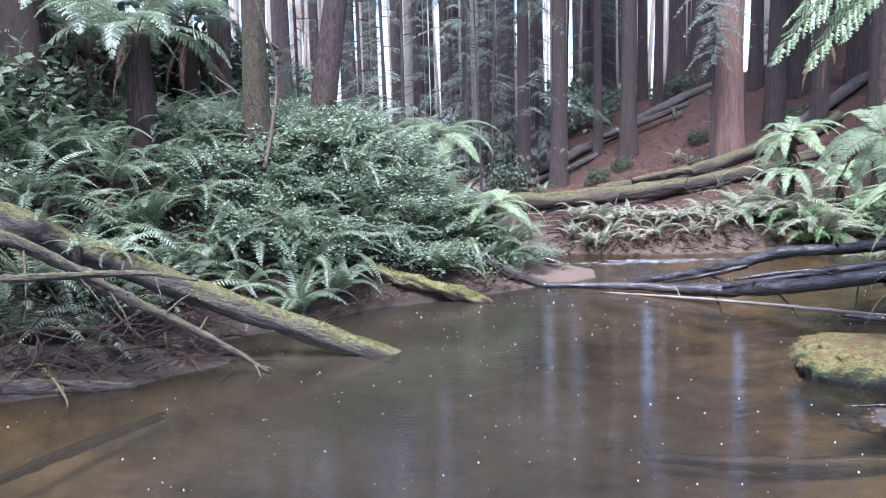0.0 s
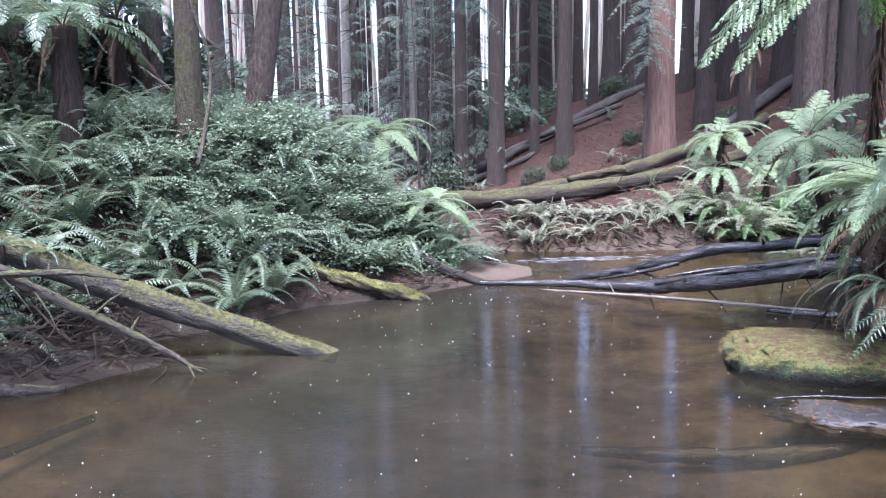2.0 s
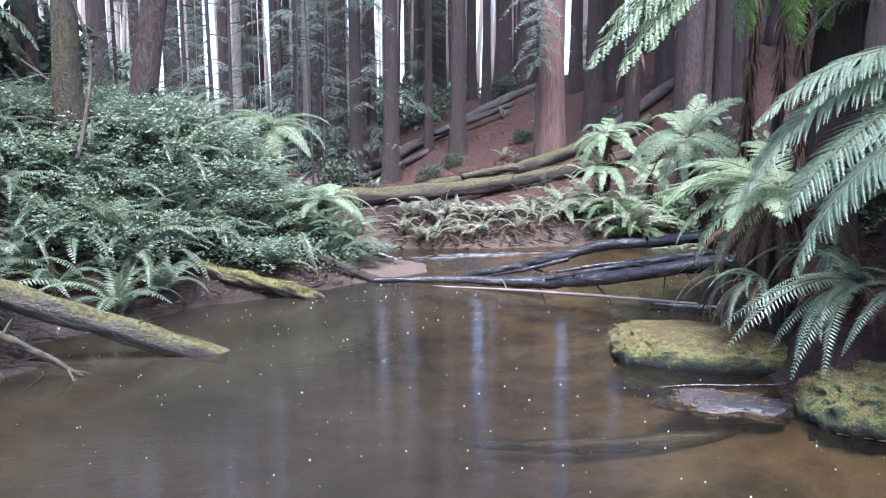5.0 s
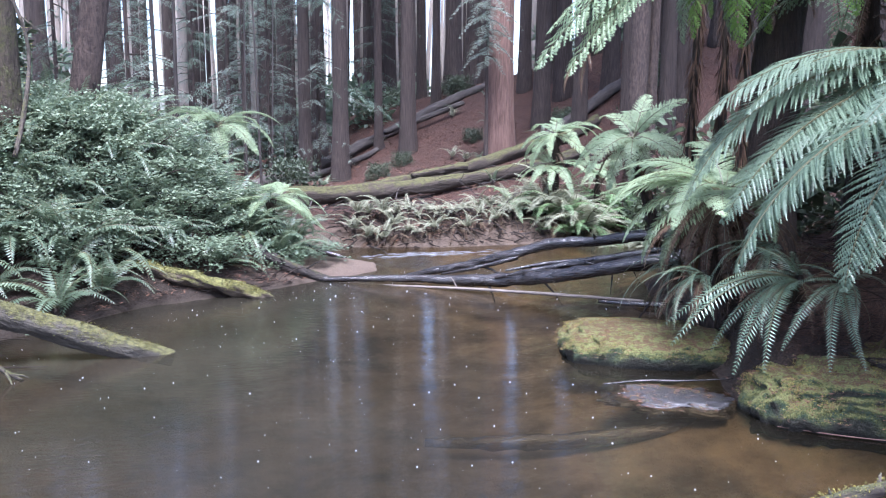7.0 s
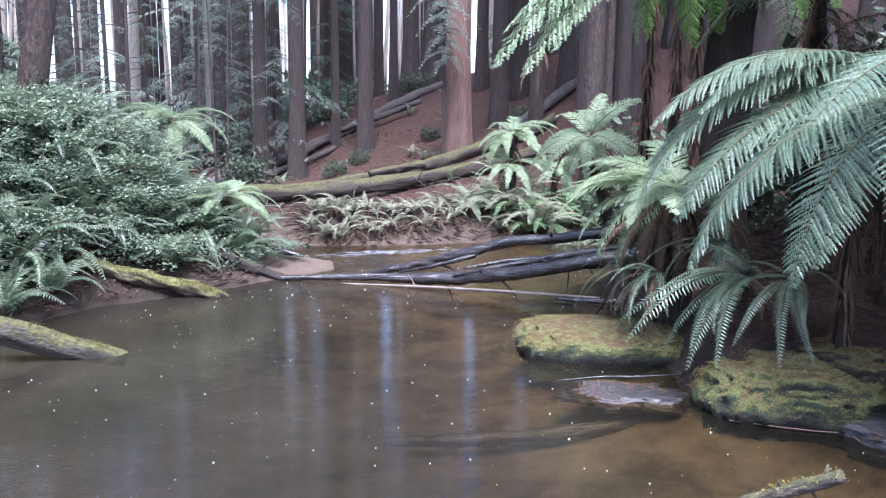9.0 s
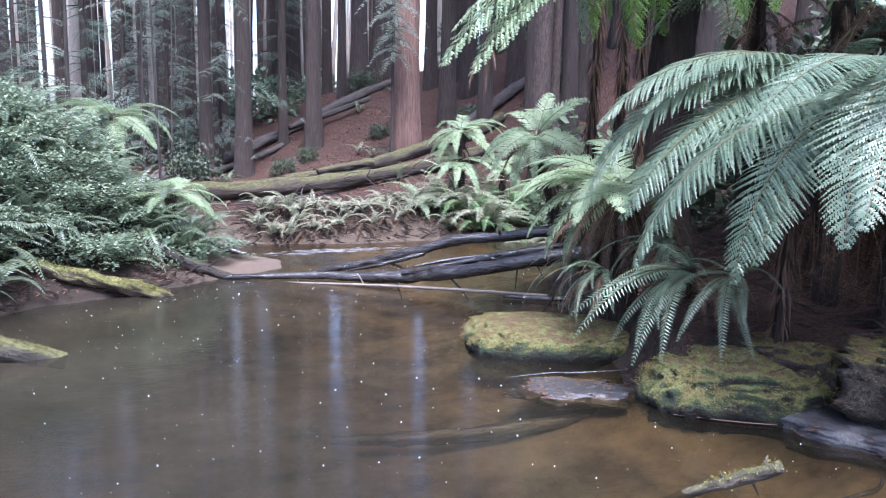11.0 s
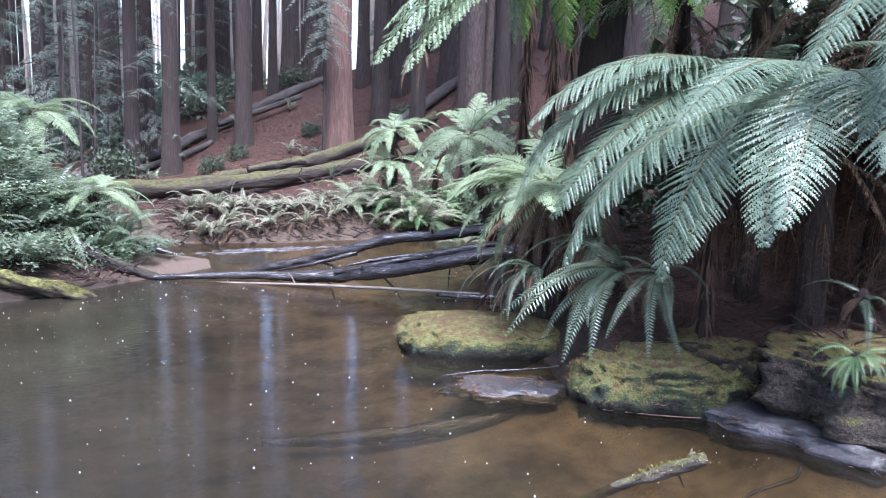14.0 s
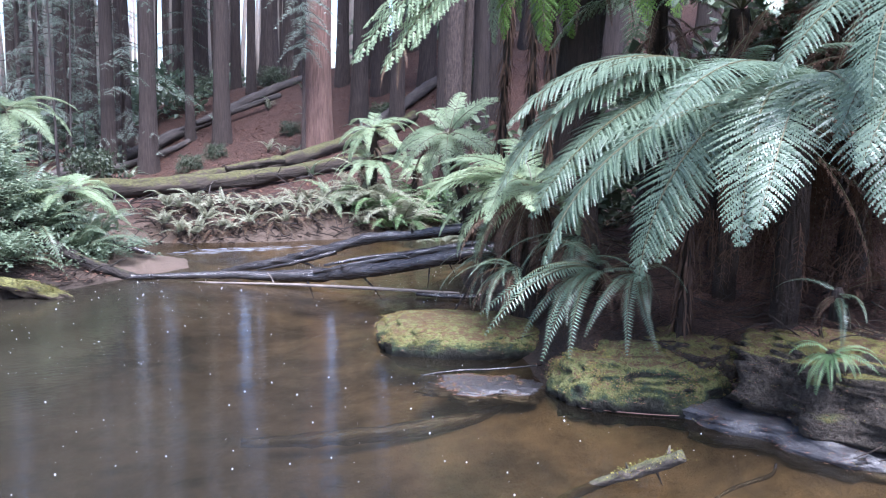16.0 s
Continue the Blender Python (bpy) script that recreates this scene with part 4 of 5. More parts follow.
def frond_twice(length, pairs, plen, teeth, a0, a1, seed, mats, hang=0.35, sway=0.06, stalk=0.12, radius=0.007, fill=0.6, fold=0.4):
    """A tree-fern frond: feathered side branches in two rows along the midrib, each of small toothed leaflets folded down."""
    rng, sh = random.Random(seed), Shape()
    first = int(pairs * stalk) + 1
    total = pairs + first
    line = arch(total, length, a0, a1)
    shift = [Vector((0, sway * length * (i / total) ** 2, 0)) for i in range(total + 1)]
    sh.tube([p + s for (p, t, n), s in zip(line, shift)][::2], [radius * (1.08 - i / total) for i in range(0, total + 1, 2)], 4, 1, caps=False)
    gap = length / total
    for i in range(first, total):
        s = (i - first + 0.5) / pairs
        p, t, n = line[i]
        p = p + shift[i]
        w = plen * min(1, 0.5 + s / 0.4) * (1 - s ** 1.6) ** 0.8 * 1.05 + 0.012
        for sgn in (-1, 1):
            h = hang * rng.uniform(0.6, 1.3)
            d0 = (Vector((0, sgn, 0)) + t * (0.38 + 0.55 * s + rng.uniform(-0.12, 0.12)) + n * (0.12 - 0.35 * h)).normalized()
            ln = w * rng.uniform(0.86, 1.08)
            m = max(4, int(teeth * (w / plen) ** 0.7))
            roll = rng.uniform(-0.35, 0.35)
            q = p + t * rng.uniform(-0.2, 0.2) * gap
            for k in range(m):
                u = (k + 0.5) / m
                d = (d0 - Vector((0, 0, h * 1.3 * u * u))).normalized()
                back, q = q, q + d * (ln / m)
                across = (t - d * t.dot(d)).normalized()
                up = d.cross(across)
                across = (across + up * roll).normalized()
                fat = gap * fill * min(1.0, 0.55 + 2.5 * u) * (1 - 0.85 * u ** 1.8) * rng.uniform(0.9, 1.08)
                fat = fat * (1.0, 0.78)[k % 2]
                down = Vector((0, 0, -fold * fat * rng.uniform(0.2, 1.9))) + d * rng.uniform(-0.15, 0.15) * fat
                step = d * (ln / m)
                k0 = len(sh.v)
                sh.v.extend((back, q, back + step * 1.12 + across * fat + down, back + step * 0.72 + across * fat * 0.97 + down * 0.9,
                             back + step * 1.12 - across * fat + down, back + step * 0.72 - across * fat * 0.97 + down * 0.9))
                sh.f.extend(((k0, k0 + 1, k0 + 2, k0 + 3), (k0, k0 + 5, k0 + 4, k0 + 1)))
                sh.m.extend((0, 0))
    return sh.mesh("frond", mats)


def frond_to(me, base, tip, roll):
    """The place of a frond that springs from base and ends at tip."""
    own = Vector(max((v.co for v in me.vertices), key=lambda c: c.x * c.x + c.z * c.z))
    way = Vector(tip) - Vector(base)
    s = way.length / math.hypot(own.x, own.z)
    return Matrix.Rotation(math.atan2(way.y, way.x), 4, "Z") @ Matrix.Rotation(math.atan2(own.z, own.x) - math.atan2(way.z, math.hypot(way.x, way.y)), 4, "Y") \
        @ Matrix.Rotation(radians(roll), 4, "X") @ Matrix.Scale(s, 4)


SWORD = [frond_once(1.0, 27, 0.135, 0.0180, a0, a1, k, ["frond", "stalk"], sw) for k, (a0, a1, sw) in
         enumerate(((70, -35, 0.1), (60, -60, -0.12), (50, -20, 0.05), (75, -10, -0.06), (40, -70, 0.15)))]
SWORD_LONG = [frond_once(1.0, 40, 0.098, 0.0088, a0, a1, 14 + k, ["glossy_frond", "stalk"], sw) for k, (a0, a1, sw) in enumerate(((42, -40, 0.08), (34, -62, -0.12), (55, -30, 0.14)))]
SWORD_PALE = [frond_once(1.0, 24, 0.16, 0.019, a0, a1, 20 + k, ["yellow_frond", "stalk"], sw) for k, (a0, a1, sw) in enumerate(((70, -45, 0.1), (55, -65, -0.1), (80, -20, 0.05)))]
SWORD_BRIGHT = [frond_once(1.0, 22, 0.16, 0.021, a0, a1, 26 + k, ["fresh_frond", "stalk"], sw) for k, (a0, a1, sw) in enumerate(((60, -50, 0.1), (45, -70, -0.1), (30, -60, 0.05)))]
SWORD_DEAD = [frond_once(1.0, 20, 0.10, 0.016, a0, a1, 30 + k, ["brown_frond", "stalk"], sw) for k, (a0, a1, sw) in enumerate(((20, -85, 0.1), (0, -80, -0.1)))]
TREE = [frond_twice(1.0, 60, 0.20, 23, a0, a1, 40 + k, ["tree_frond", "stalk"], hang, sw, 0.14, 0.006, 0.64, 0.35) for k, (a0, a1, hang, sw) in
        enumerate(((38, -52, 0.3, 0.04), (30, -48, 0.4, -0.06), (42, -36, 0.55, 0.08), (14, -42, 0.35, -0.05)))]
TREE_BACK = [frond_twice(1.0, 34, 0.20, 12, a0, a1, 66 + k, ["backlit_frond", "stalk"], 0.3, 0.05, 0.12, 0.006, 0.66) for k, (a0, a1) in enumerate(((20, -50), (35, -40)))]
# darker fern green gives these crowns the canopy's shade by colour
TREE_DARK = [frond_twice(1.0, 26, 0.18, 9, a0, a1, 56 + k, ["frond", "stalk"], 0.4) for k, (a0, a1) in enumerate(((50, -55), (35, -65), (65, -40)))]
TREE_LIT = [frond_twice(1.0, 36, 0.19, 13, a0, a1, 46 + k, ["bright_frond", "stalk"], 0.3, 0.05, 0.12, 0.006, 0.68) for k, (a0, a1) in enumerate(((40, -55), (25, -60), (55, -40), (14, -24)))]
TREE_BRIGHT = [frond_twice(1.0, 26, 0.155, 7, a0, a1, 50 + k, ["bright_frond", "stalk"], hang, 0.05, 0.08, 0.008, 0.8, 0.18) for k, (a0, a1, hang) in
               enumerate(((34, -50, 0.12), (24, -62, 0.2), (48, -40, 0.1), (10, -66, 0.2)))]
TREE_DEAD = [frond_twice(1.0, 24, 0.075, 3, a0, a1, 60 + k, ["brown_frond", "stalk"], 0.6) for k, (a0, a1) in enumerate(((-20, -88), (-45, -86), (10, -88)))]


def stump(radius, height):
    sh = Shape()
    sh.tube([Vector((0, 0, -0.15)), Vector((0, 0, height * 0.4)), Vector((0, 0, height))], [radius * 1.2, radius, radius * 0.5], 8, 0, rough=0.3)
    return sh.mesh("rootstock", ["fibre"], True)


ROOT = stump(0.035, 0.06)


def make_fern(x, y, z, size, count, fronds, seed, label, group, spread=(0.0, 360.0), dead=0, tilt=(-12, 22), name="fern", uneven=0.25, tips=()):
    """A fern: a rootstock with fronds all round, or within a spread of directions (degrees, 0 is east)."""
    rng = random.Random(seed)
    root = thing(name, ROOT, Matrix.Translation((x, y, z)), label, "fern", group)
    for i in range(count):
        a = spread[0] + (spread[1] - spread[0]) * (i + rng.uniform(-0.3, 0.3)) / count
        s = size * rng.uniform(1 - uneven, 1 + 0.4 * uneven)
        place = Matrix.Translation((0, 0, 0.03)) @ Matrix.Rotation(radians(a), 4, "Z") @ Matrix.Rotation(radians(-rng.uniform(*tilt)), 4, "Y") \
            @ Matrix.Rotation(radians(rng.uniform(-18, 18)), 4, "X") @ Matrix.Diagonal((s, s * rng.uniform(0.85, 1.1), s, 1))
        part("frond", fronds[rng.randrange(len(fronds))], root, place)
    for tip, k in tips:
        part("frond", fronds[k], root, frond_to(fronds[k], (x, y, z), tip, rng.uniform(-25, 25)))
    for i in range(dead):
        a = rng.uniform(*spread)
        s = size * rng.uniform(0.6, 0.9)
        place = Matrix.Rotation(radians(a), 4, "Z") @ Matrix.Rotation(radians(rng.uniform(0, 25)), 4, "Y") @ Matrix.Scale(s, 4)
        part("dead_frond", SWORD_DEAD[i % 2], root, place, "withered brown frond")
    return root


def make_tree_fern(x, y, top, size, count, fronds, seed, label, girth=0.16, dead=0, base=None, lean=(0.0, 0.0), spread=(0, 360), tilt=(-15, 20), extra=(), dead_len=0.8, face=0.0):
    """A tree fern: a fibrous trunk up to the height top, a crown of fronds, dead fronds hanging round the trunk.
    extra: more fronds as (place of the tip, which shape). face: degrees by which the crown leans towards the pool."""
    rng = random.Random(seed)
    facing = Matrix.Rotation(radians(face), 4, Vector((y, -x, 0)).normalized())
    z0 = ground_at(x, y) if base is None else base
    fern = thing("tree_fern", None, Matrix.Translation((x, y, z0)), label, "tree fern", "tree ferns")
    sh = Shape()
    h = max(0.2, top - z0)
    line = bend([(-lean[0], -lean[1], -0.25), (-lean[0] * 0.6, -lean[1] * 0.6, h * 0.35), (-lean[0] * 0.1, -lean[1] * 0.1, h * 0.75), (0, 0, h)], 6)
    sh.tube(line, [girth * (1.25 - 0.45 * i / len(line)) for i in range(len(line))], 14, 0, rough=0.35, seed=seed)
    for i in range(int(60 * h)):
        a, z = rng.random() * math.tau, rng.uniform(0.1, h)
        k = min(len(line) - 1, int(z / h * len(line)))
        p = line[k] + Vector((math.cos(a), math.sin(a), 0)) * girth * 0.9
        sh.leaf(p, p + Vector((math.cos(a) * 0.06, math.sin(a) * 0.06, -0.14)), Vector((-math.sin(a), math.cos(a), 0)) * 0.012, Vector((0, 0, 0.01)))
    part("trunk", sh.mesh("fern_trunk", ["fibre"], True), fern)
    for i in range(count):
        a = spread[0] + (spread[1] - spread[0]) * (i + rng.uniform(-0.3, 0.3)) / count
        s = size * rng.uniform(0.78, 1.08)
        place = Matrix.Translation((0, 0, h)) @ facing @ Matrix.Rotation(radians(a), 4, "Z") @ Matrix.Rotation(radians(-rng.uniform(*tilt)), 4, "Y") \
            @ Matrix.Rotation(radians(rng.uniform(-15, 15)), 4, "X") @ Matrix.Diagonal((s, s * rng.uniform(0.9, 1.1), s, 1))
        part("frond", fronds[rng.randrange(len(fronds))], fern, place)
    for tip, k, *roll in extra:
        roll = roll[0] if roll else -15 if tip[0] < x else 15
        part("frond", fronds[k], fern, Matrix.Translation((0, 0, h)) @ frond_to(fronds[k], (x, y, z0 + h), tip, roll))
    for i in range(dead):
        a = rng.uniform(*spread)
        s = dead_len * rng.uniform(0.7, 1.1)
        place = Matrix.Translation((math.cos(radians(a)) * girth * 0.6, math.sin(radians(a)) * girth * 0.6, h * rng.uniform(0.75, 1.0))) @ Matrix.Rotation(radians(a), 4, "Z") @ Matrix.Scale(s, 4)
        part("dead_frond", TREE_DEAD[i % 3], fern, place, "withered brown frond")
    return fern


# ferns covering the near side of the bank
rng = random.Random(21)
spots = []
for k in range(4000):
    x, y = rng.uniform(-6.5, 0.9), rng.uniform(6.2, 12.5)
    s = float(shore_distance(np.array([x]), np.array([y]))[0])
    if not (0.12 if x > -1.6 else 0.75) < s < 4.2:
        continue
    if -1.2 < x < 0.7 and y < 9.62 or x > 0.0 and y < 10.35:
        continue
    shrub = (x + 0.85) ** 2 / 1.1 + (y - 10.35) ** 2 / 0.9 < 1
    if shrub and rng.random() < 0.9:
        continue
    if any((x - a) ** 2 + (y - b) ** 2 < 0.115 for a, b in spots):
        continue
    spots.append((x, y))
for k, (x, y) in enumerate(spots[:270]):
    make_fern(x, y, ground_at(x, y), rng.uniform(0.75, 1.1), rng.randint(11, 15), SWORD, 100 + k, "dark green sword fern with arching fronds on the creek bank", "ferns on the bank", dead=1)

BIG_FERNS = [(-2.9, 9.1, 1.0), (-2.33, 9.31, 1.05), (-1.83, 9.02, 1.0), (-1.42, 9.24, 0.9), (-2.51, 8.96, 0.9), (-1.06, 9.39, 0.8), (-2.11, 9.57, 1.0), (-3.16, 8.74, 0.9), (-1.52, 9.58, 0.85), (-3.58, 8.8, 0.95), (-3.12, 9.29, 0.9), (-3.95, 8.59, 0.95), (-0.87, 9.61, 0.7), (-3.99, 7.9, 0.9)]
for k, (x, y, size) in enumerate(BIG_FERNS):
    make_fern(x, y, ground_at(x, y) + 0.12, size, 13, SWORD_LONG if k % 3 else SWORD, 260 + k, "large glossy sword fern arching down the creek bank", "large ferns on the bank", spread=(150, 400), tilt=(-10, 30), dead=2, uneven=0.35)

rng = random.Random(23)
for k in range(30):
    x = rng.uniform(-4.8, -1.7)
    y = 6.35 + rng.uniform(0.0, 0.9) + 0.35 * (x + 3.2)
    if shore_distance(np.array([x]), np.array([y]))[0] < 0.12:
        continue
    make_fern(x, y, ground_at(x, y), rng.uniform(0.45, 0.7), 8, SWORD_DEAD, 180 + k, "withered fern among roots under the logs", "withered ferns", dead=5, tilt=(-30, 10))

for k, (x, y, z, size) in enumerate(((-3.25, 6.5, 1.27, 0.5), (-2.75, 6.72, 0.98, 0.42), (-3.7, 6.25, 1.5, 0.6), (-2.95, 6.45, 1.08, 0.35))):
    make_fern(x, y, z, size, 8, SWORD, 240 + k, "small sword fern growing over the mossy fallen log", "ferns on the logs", tilt=(-35, 10))

# ferns along the far bank
rng = random.Random(33)
x = 0.0
for k in range(76):
    x, y = 1.9 + 5.4 * (k // 2 + rng.uniform(0, 1)) / 38, (12.45, 13.0)[k % 2] + rng.uniform(-0.15, 0.4) + max(0, x - 6) * 0.2
    make_fern(x, y, ground_at(x, y) + 0.05, rng.uniform(0.3, 0.62), 9, (SWORD_PALE, SWORD_DEAD)[k % 3 == 1], 300 + k, "pale green fern with drooping fronds on the far bank", "ferns on the far bank", dead=6, tilt=(-12, 22))
for k in range(22):
    x, y = polar(21.6 + 7.4 * (k + rng.random()) / 22, rng.uniform(12.9, 14.3))
    make_fern(x, y, ground_at(x, y) + 0.05, rng.uniform(0.5, 0.85), 10, (SWORD_PALE, SWORD_DEAD, SWORD_PALE, SWORD_BRIGHT)[k % 4], 380 + k, "fern with pale and withered fronds crowding the far bank", "ferns on the far bank", dead=6, tilt=(-15, 25))
for k in range(34):
    x, y = polar(rng.uniform(2, 27), rng.uniform(15, 27))
    make_fern(x, y, ground_at(x, y), rng.uniform(0.3, 0.6), 7, (SWORD_PALE, SWORD, SWORD_DEAD)[k % 3], 360 + k, "small fern on the needle-covered slope", "ferns on the slope", tilt=(0, 25))
x, y = polar(19.9, 13.8)
make_tree_fern(x, y, ground_at(x, y) + 0.24, 0.78, 7, TREE_BRIGHT, 340, "young bright green tree fern standing alone on the far bank", girth=0.05, tilt=(-15, 20), face=15)

# tree ferns
make_tree_fern(5.25, 4.2, 2.15, 1.7, 2, TREE, 401, "large tree fern with long arching blue-green fronds over the rocks", girth=0.09, dead=22, dead_len=1.3, spread=(-90, 60), tilt=(-15, 10),
               extra=(
                   ((3.40, 3.57, 1.94), 1, -5),
                   ((3.81, 3.58, 2.12), 3, 10),
                   ((3.20, 4.63, 0.99), 2, 5),
                   ((3.37, 4.51, 1.16), 1, -10),
                   ((3.51, 4.01, 0.98), 0, 0),
                   ((3.62, 3.75, 1.12), 1, 8),
                   ((3.47, 3.22, 1.32), 0, 5),
                   ((3.60, 2.91, 1.44), 1, 0),
                   ((3.78, 2.50, 1.45), 0, 10),
                   ((3.53, 5.13, 1.48), 3, -10),
               ))
make_tree_fern(*polar(47.5, 7.3), 2.3, 1.6, 1, TREE, 413, "tree fern leaning over the pool with long drooping fronds", girth=0.08, dead=20, dead_len=1.3, spread=(-60, 80),
               extra=(
                   ((3.44, 5.54, 1.95), 2, -10),
                   ((3.60, 5.20, 2.01), 2, 0),
                   ((3.48, 4.92, 1.21), 1, -10),
                   ((3.93, 4.96, 1.62), 0, -5),
                   ((3.45, 5.35, 1.60), 1, -5),
                   ((4.98, 4.38, 2.55), 2, 0),
                   ((3.37, 5.47, 1.40), 0, -10),
               ))
make_tree_fern(5.55, 3.1, 2.95, 1.8, 2, TREE, 402, "tree fern with drooping fronds at the edge of the bank", girth=0.09, dead=24, dead_len=1.5, spread=(-50, 120), tilt=(-20, 5),
               extra=(
                   ((3.80, 3.15, 2.21), 1, 0),
                   ((3.74, 2.73, 2.09), 0, 10),
                   ((3.95, 2.79, 1.92), 1, 0),
                   ((3.69, 2.45, 1.80), 3, 0),
                   ((4.02, 2.86, 2.50), 2, 10),
               ))
# an added fern, put here for its crown to darken the bank below
make_tree_fern(6.7, 5.0, 3.2, 1.7, 10, TREE_DARK, 414, "tall tree fern added over the thicket to shade the bank", girth=0.13, dead=44, dead_len=1.9)
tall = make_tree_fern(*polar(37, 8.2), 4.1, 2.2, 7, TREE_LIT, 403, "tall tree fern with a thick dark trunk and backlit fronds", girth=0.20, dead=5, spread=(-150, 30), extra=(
                   ((2.75, 7.10, 2.43), 3, -25),
                   ((2.96, 6.90, 2.35), 3, -20),
                   ((3.15, 6.71, 2.54), 3, -10),
                   ((3.48, 7.55, 2.82), 2, 0),
                   ((3.16, 7.79, 2.81), 3, -20),
                   ((4.49, 7.35, 2.70), 2, 0),
                   ((4.78, 6.93, 2.71), 1, 0),
               ))
for k, s in enumerate((0.5, 0.42, 0.36)):
    part("dead_frond", TREE_DEAD[k], tall, Matrix.Translation(Vector((3.21, 6.90, 2.56)) - tall.location) @ Matrix.Rotation(radians(200 + 25 * k), 4, "Z") @ Matrix.Scale(s, 4), "withered brown frond")
# fronds whose backlight is coloured in, as the sun falls on their front
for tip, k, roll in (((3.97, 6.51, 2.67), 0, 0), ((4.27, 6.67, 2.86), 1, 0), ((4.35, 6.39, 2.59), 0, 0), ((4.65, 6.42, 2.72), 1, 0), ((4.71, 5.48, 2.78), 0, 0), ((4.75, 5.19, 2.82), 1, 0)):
    part("frond", TREE_BACK[k], tall, Matrix.Translation((0, 0, 4.1 - tall.location.z)) @ frond_to(TREE_BACK[k], (tall.location.x, tall.location.y, 4.1), tip, roll), "frond tinted yellow-green for light from behind")
make_tree_fern(*polar(28.2, 9.4), 1.78, 0.86, 15, TREE_BRIGHT, 404, "pale young tree fern on a bent dark stem", girth=0.06, lean=(-0.45, -0.1), base=0.6, dead=14, dead_len=0.7, tilt=(-24, 8), face=38)
make_tree_fern(*polar(22.9, 13.9), 1.72, 0.9, 12, TREE_BRIGHT, 405, "small tree fern behind the driftwood", girth=0.07, dead=6, dead_len=0.5, tilt=(-24, 6), face=15)
make_tree_fern(*polar(22.7, 13.75), 1.2, 0.85, 12, TREE_BRIGHT, 410, "low tree fern under a taller one", girth=0.06, dead=8, dead_len=0.5, tilt=(-24, 6), face=12)
make_tree_fern(*polar(25.9, 14.0), 1.12, 0.6, 11, TREE_BRIGHT, 409, "low pale tree fern below a taller one", girth=0.05, dead=8, dead_len=0.5, tilt=(-24, 0), face=35)
for k, (turn, d) in enumerate(((24.0, 13.5), (25.6, 13.7), (22.8, 13.7), (26.6, 14.2), (25.0, 13.4), (27.6, 14.6), (22.3, 13.6), (23.4, 13.6))):
    make_fern(*polar(turn, d), ground_at(*polar(turn, d)) + 0.12, 1.15, 11, SWORD_BRIGHT if k % 2 else SWORD_PALE, 346 + k, "bright fern crowding the foot of a tree fern", "ferns on the far bank", dead=4)
make_tree_fern(*polar(34.3, 7.3), 1.36, 1.15, 11, TREE_LIT, 406, "low tree fern skirted with dead brown fronds by the water", girth=0.16, dead=46, dead_len=0.8, spread=(60, 330),
               extra=(((3.30, 6.75, 1.06), 0), ((3.35, 6.6, 1.27), 1), ((3.45, 6.75, 1.5), 1), ((3.5, 6.3, 0.75), 0), ((3.6, 6.1, 0.68), 1), ((3.42, 6.5, 0.92), 2)))
make_tree_fern(*polar(-19.9, 10.0), 3.1, 1.35, 12, TREE_DARK, 407, "dark-trunked tree fern on the bank with hanging fronds", girth=0.14, dead=5)
make_tree_fern(*polar(-23.5, 11.0), 3.2, 1.6, 12, TREE_DARK, 408, "tree fern deep in shade on the bank", girth=0.12, dead=8)
make_tree_fern(*polar(-0.1, 13.0), 1.85, 1.1, 13, TREE_LIT, 411, "bright green tree fern behind the shrubs", girth=0.08, tilt=(-25, 5))
make_tree_fern(*polar(3.2, 11.0), 0.92, 0.95, 16, TREE_LIT, 412, "bright fern at the end of the shrubs", girth=0.06, tilt=(-30, 0))
make_fern(4.0, 4.9, 0.84, 0.7, 6, SWORD_LONG, 420, "glossy sword fern hanging over the mossy rocks", "ferns on the rocks", spread=(100, 280), tilt=(-20, 15), dead=9, uneven=0.35,
          tips=(((3.07, 4.95, 0.54), 0), ((2.99, 4.65, 0.43), 1), ((3.24, 4.60, 0.46), 0), ((3.42, 4.34, 0.38), 1), ((3.12, 4.8, 0.62), 2), ((3.3, 4.72, 0.38), 1), ((3.02, 4.78, 0.5), 1), ((3.2, 4.98, 0.68), 0), ((3.14, 4.55, 0.36), 0), ((3.36, 4.5, 0.56), 2)))
make_fern(4.12, 4.6, 0.86, 0.6, 4, SWORD_LONG, 421, "glossy sword fern hanging over the mossy rocks", "ferns on the rocks", spread=(120, 300), tilt=(-30, 10), dead=9, uneven=0.35,
          tips=(((3.64, 4.03, 0.47), 1), ((3.66, 4.06, 0.72), 0), ((3.5, 4.25, 0.52), 1), ((3.85, 4.1, 0.42), 0)))
for k, (x, y, z, size, count, spread) in enumerate(((3.68, 5.6, 0.74, 0.7, 8, (110, 260)), (3.85, 6.2, 0.72, 0.7, 9, (100, 280)), (4.15, 5.4, 1.0, 0.8, 8, (100, 260)))):
    make_fern(x, y, z, size, count, SWORD_LONG, 422 + k, "glossy sword fern hanging over the mossy rocks", "ferns on the rocks", spread=spread, tilt=(-62, -8), dead=9, uneven=0.35)
make_fern(4.55, 3.25, 0.95, 0.4, 1, SWORD_LONG, 427, "blue-green sword fern drooping from the shaded bank", "ferns on the rocks", spread=(120, 200), tilt=(-50, -10), dead=3,
          tips=(((4.33, 2.98, 0.66), 1), ((4.3, 2.92, 0.9), 0)))


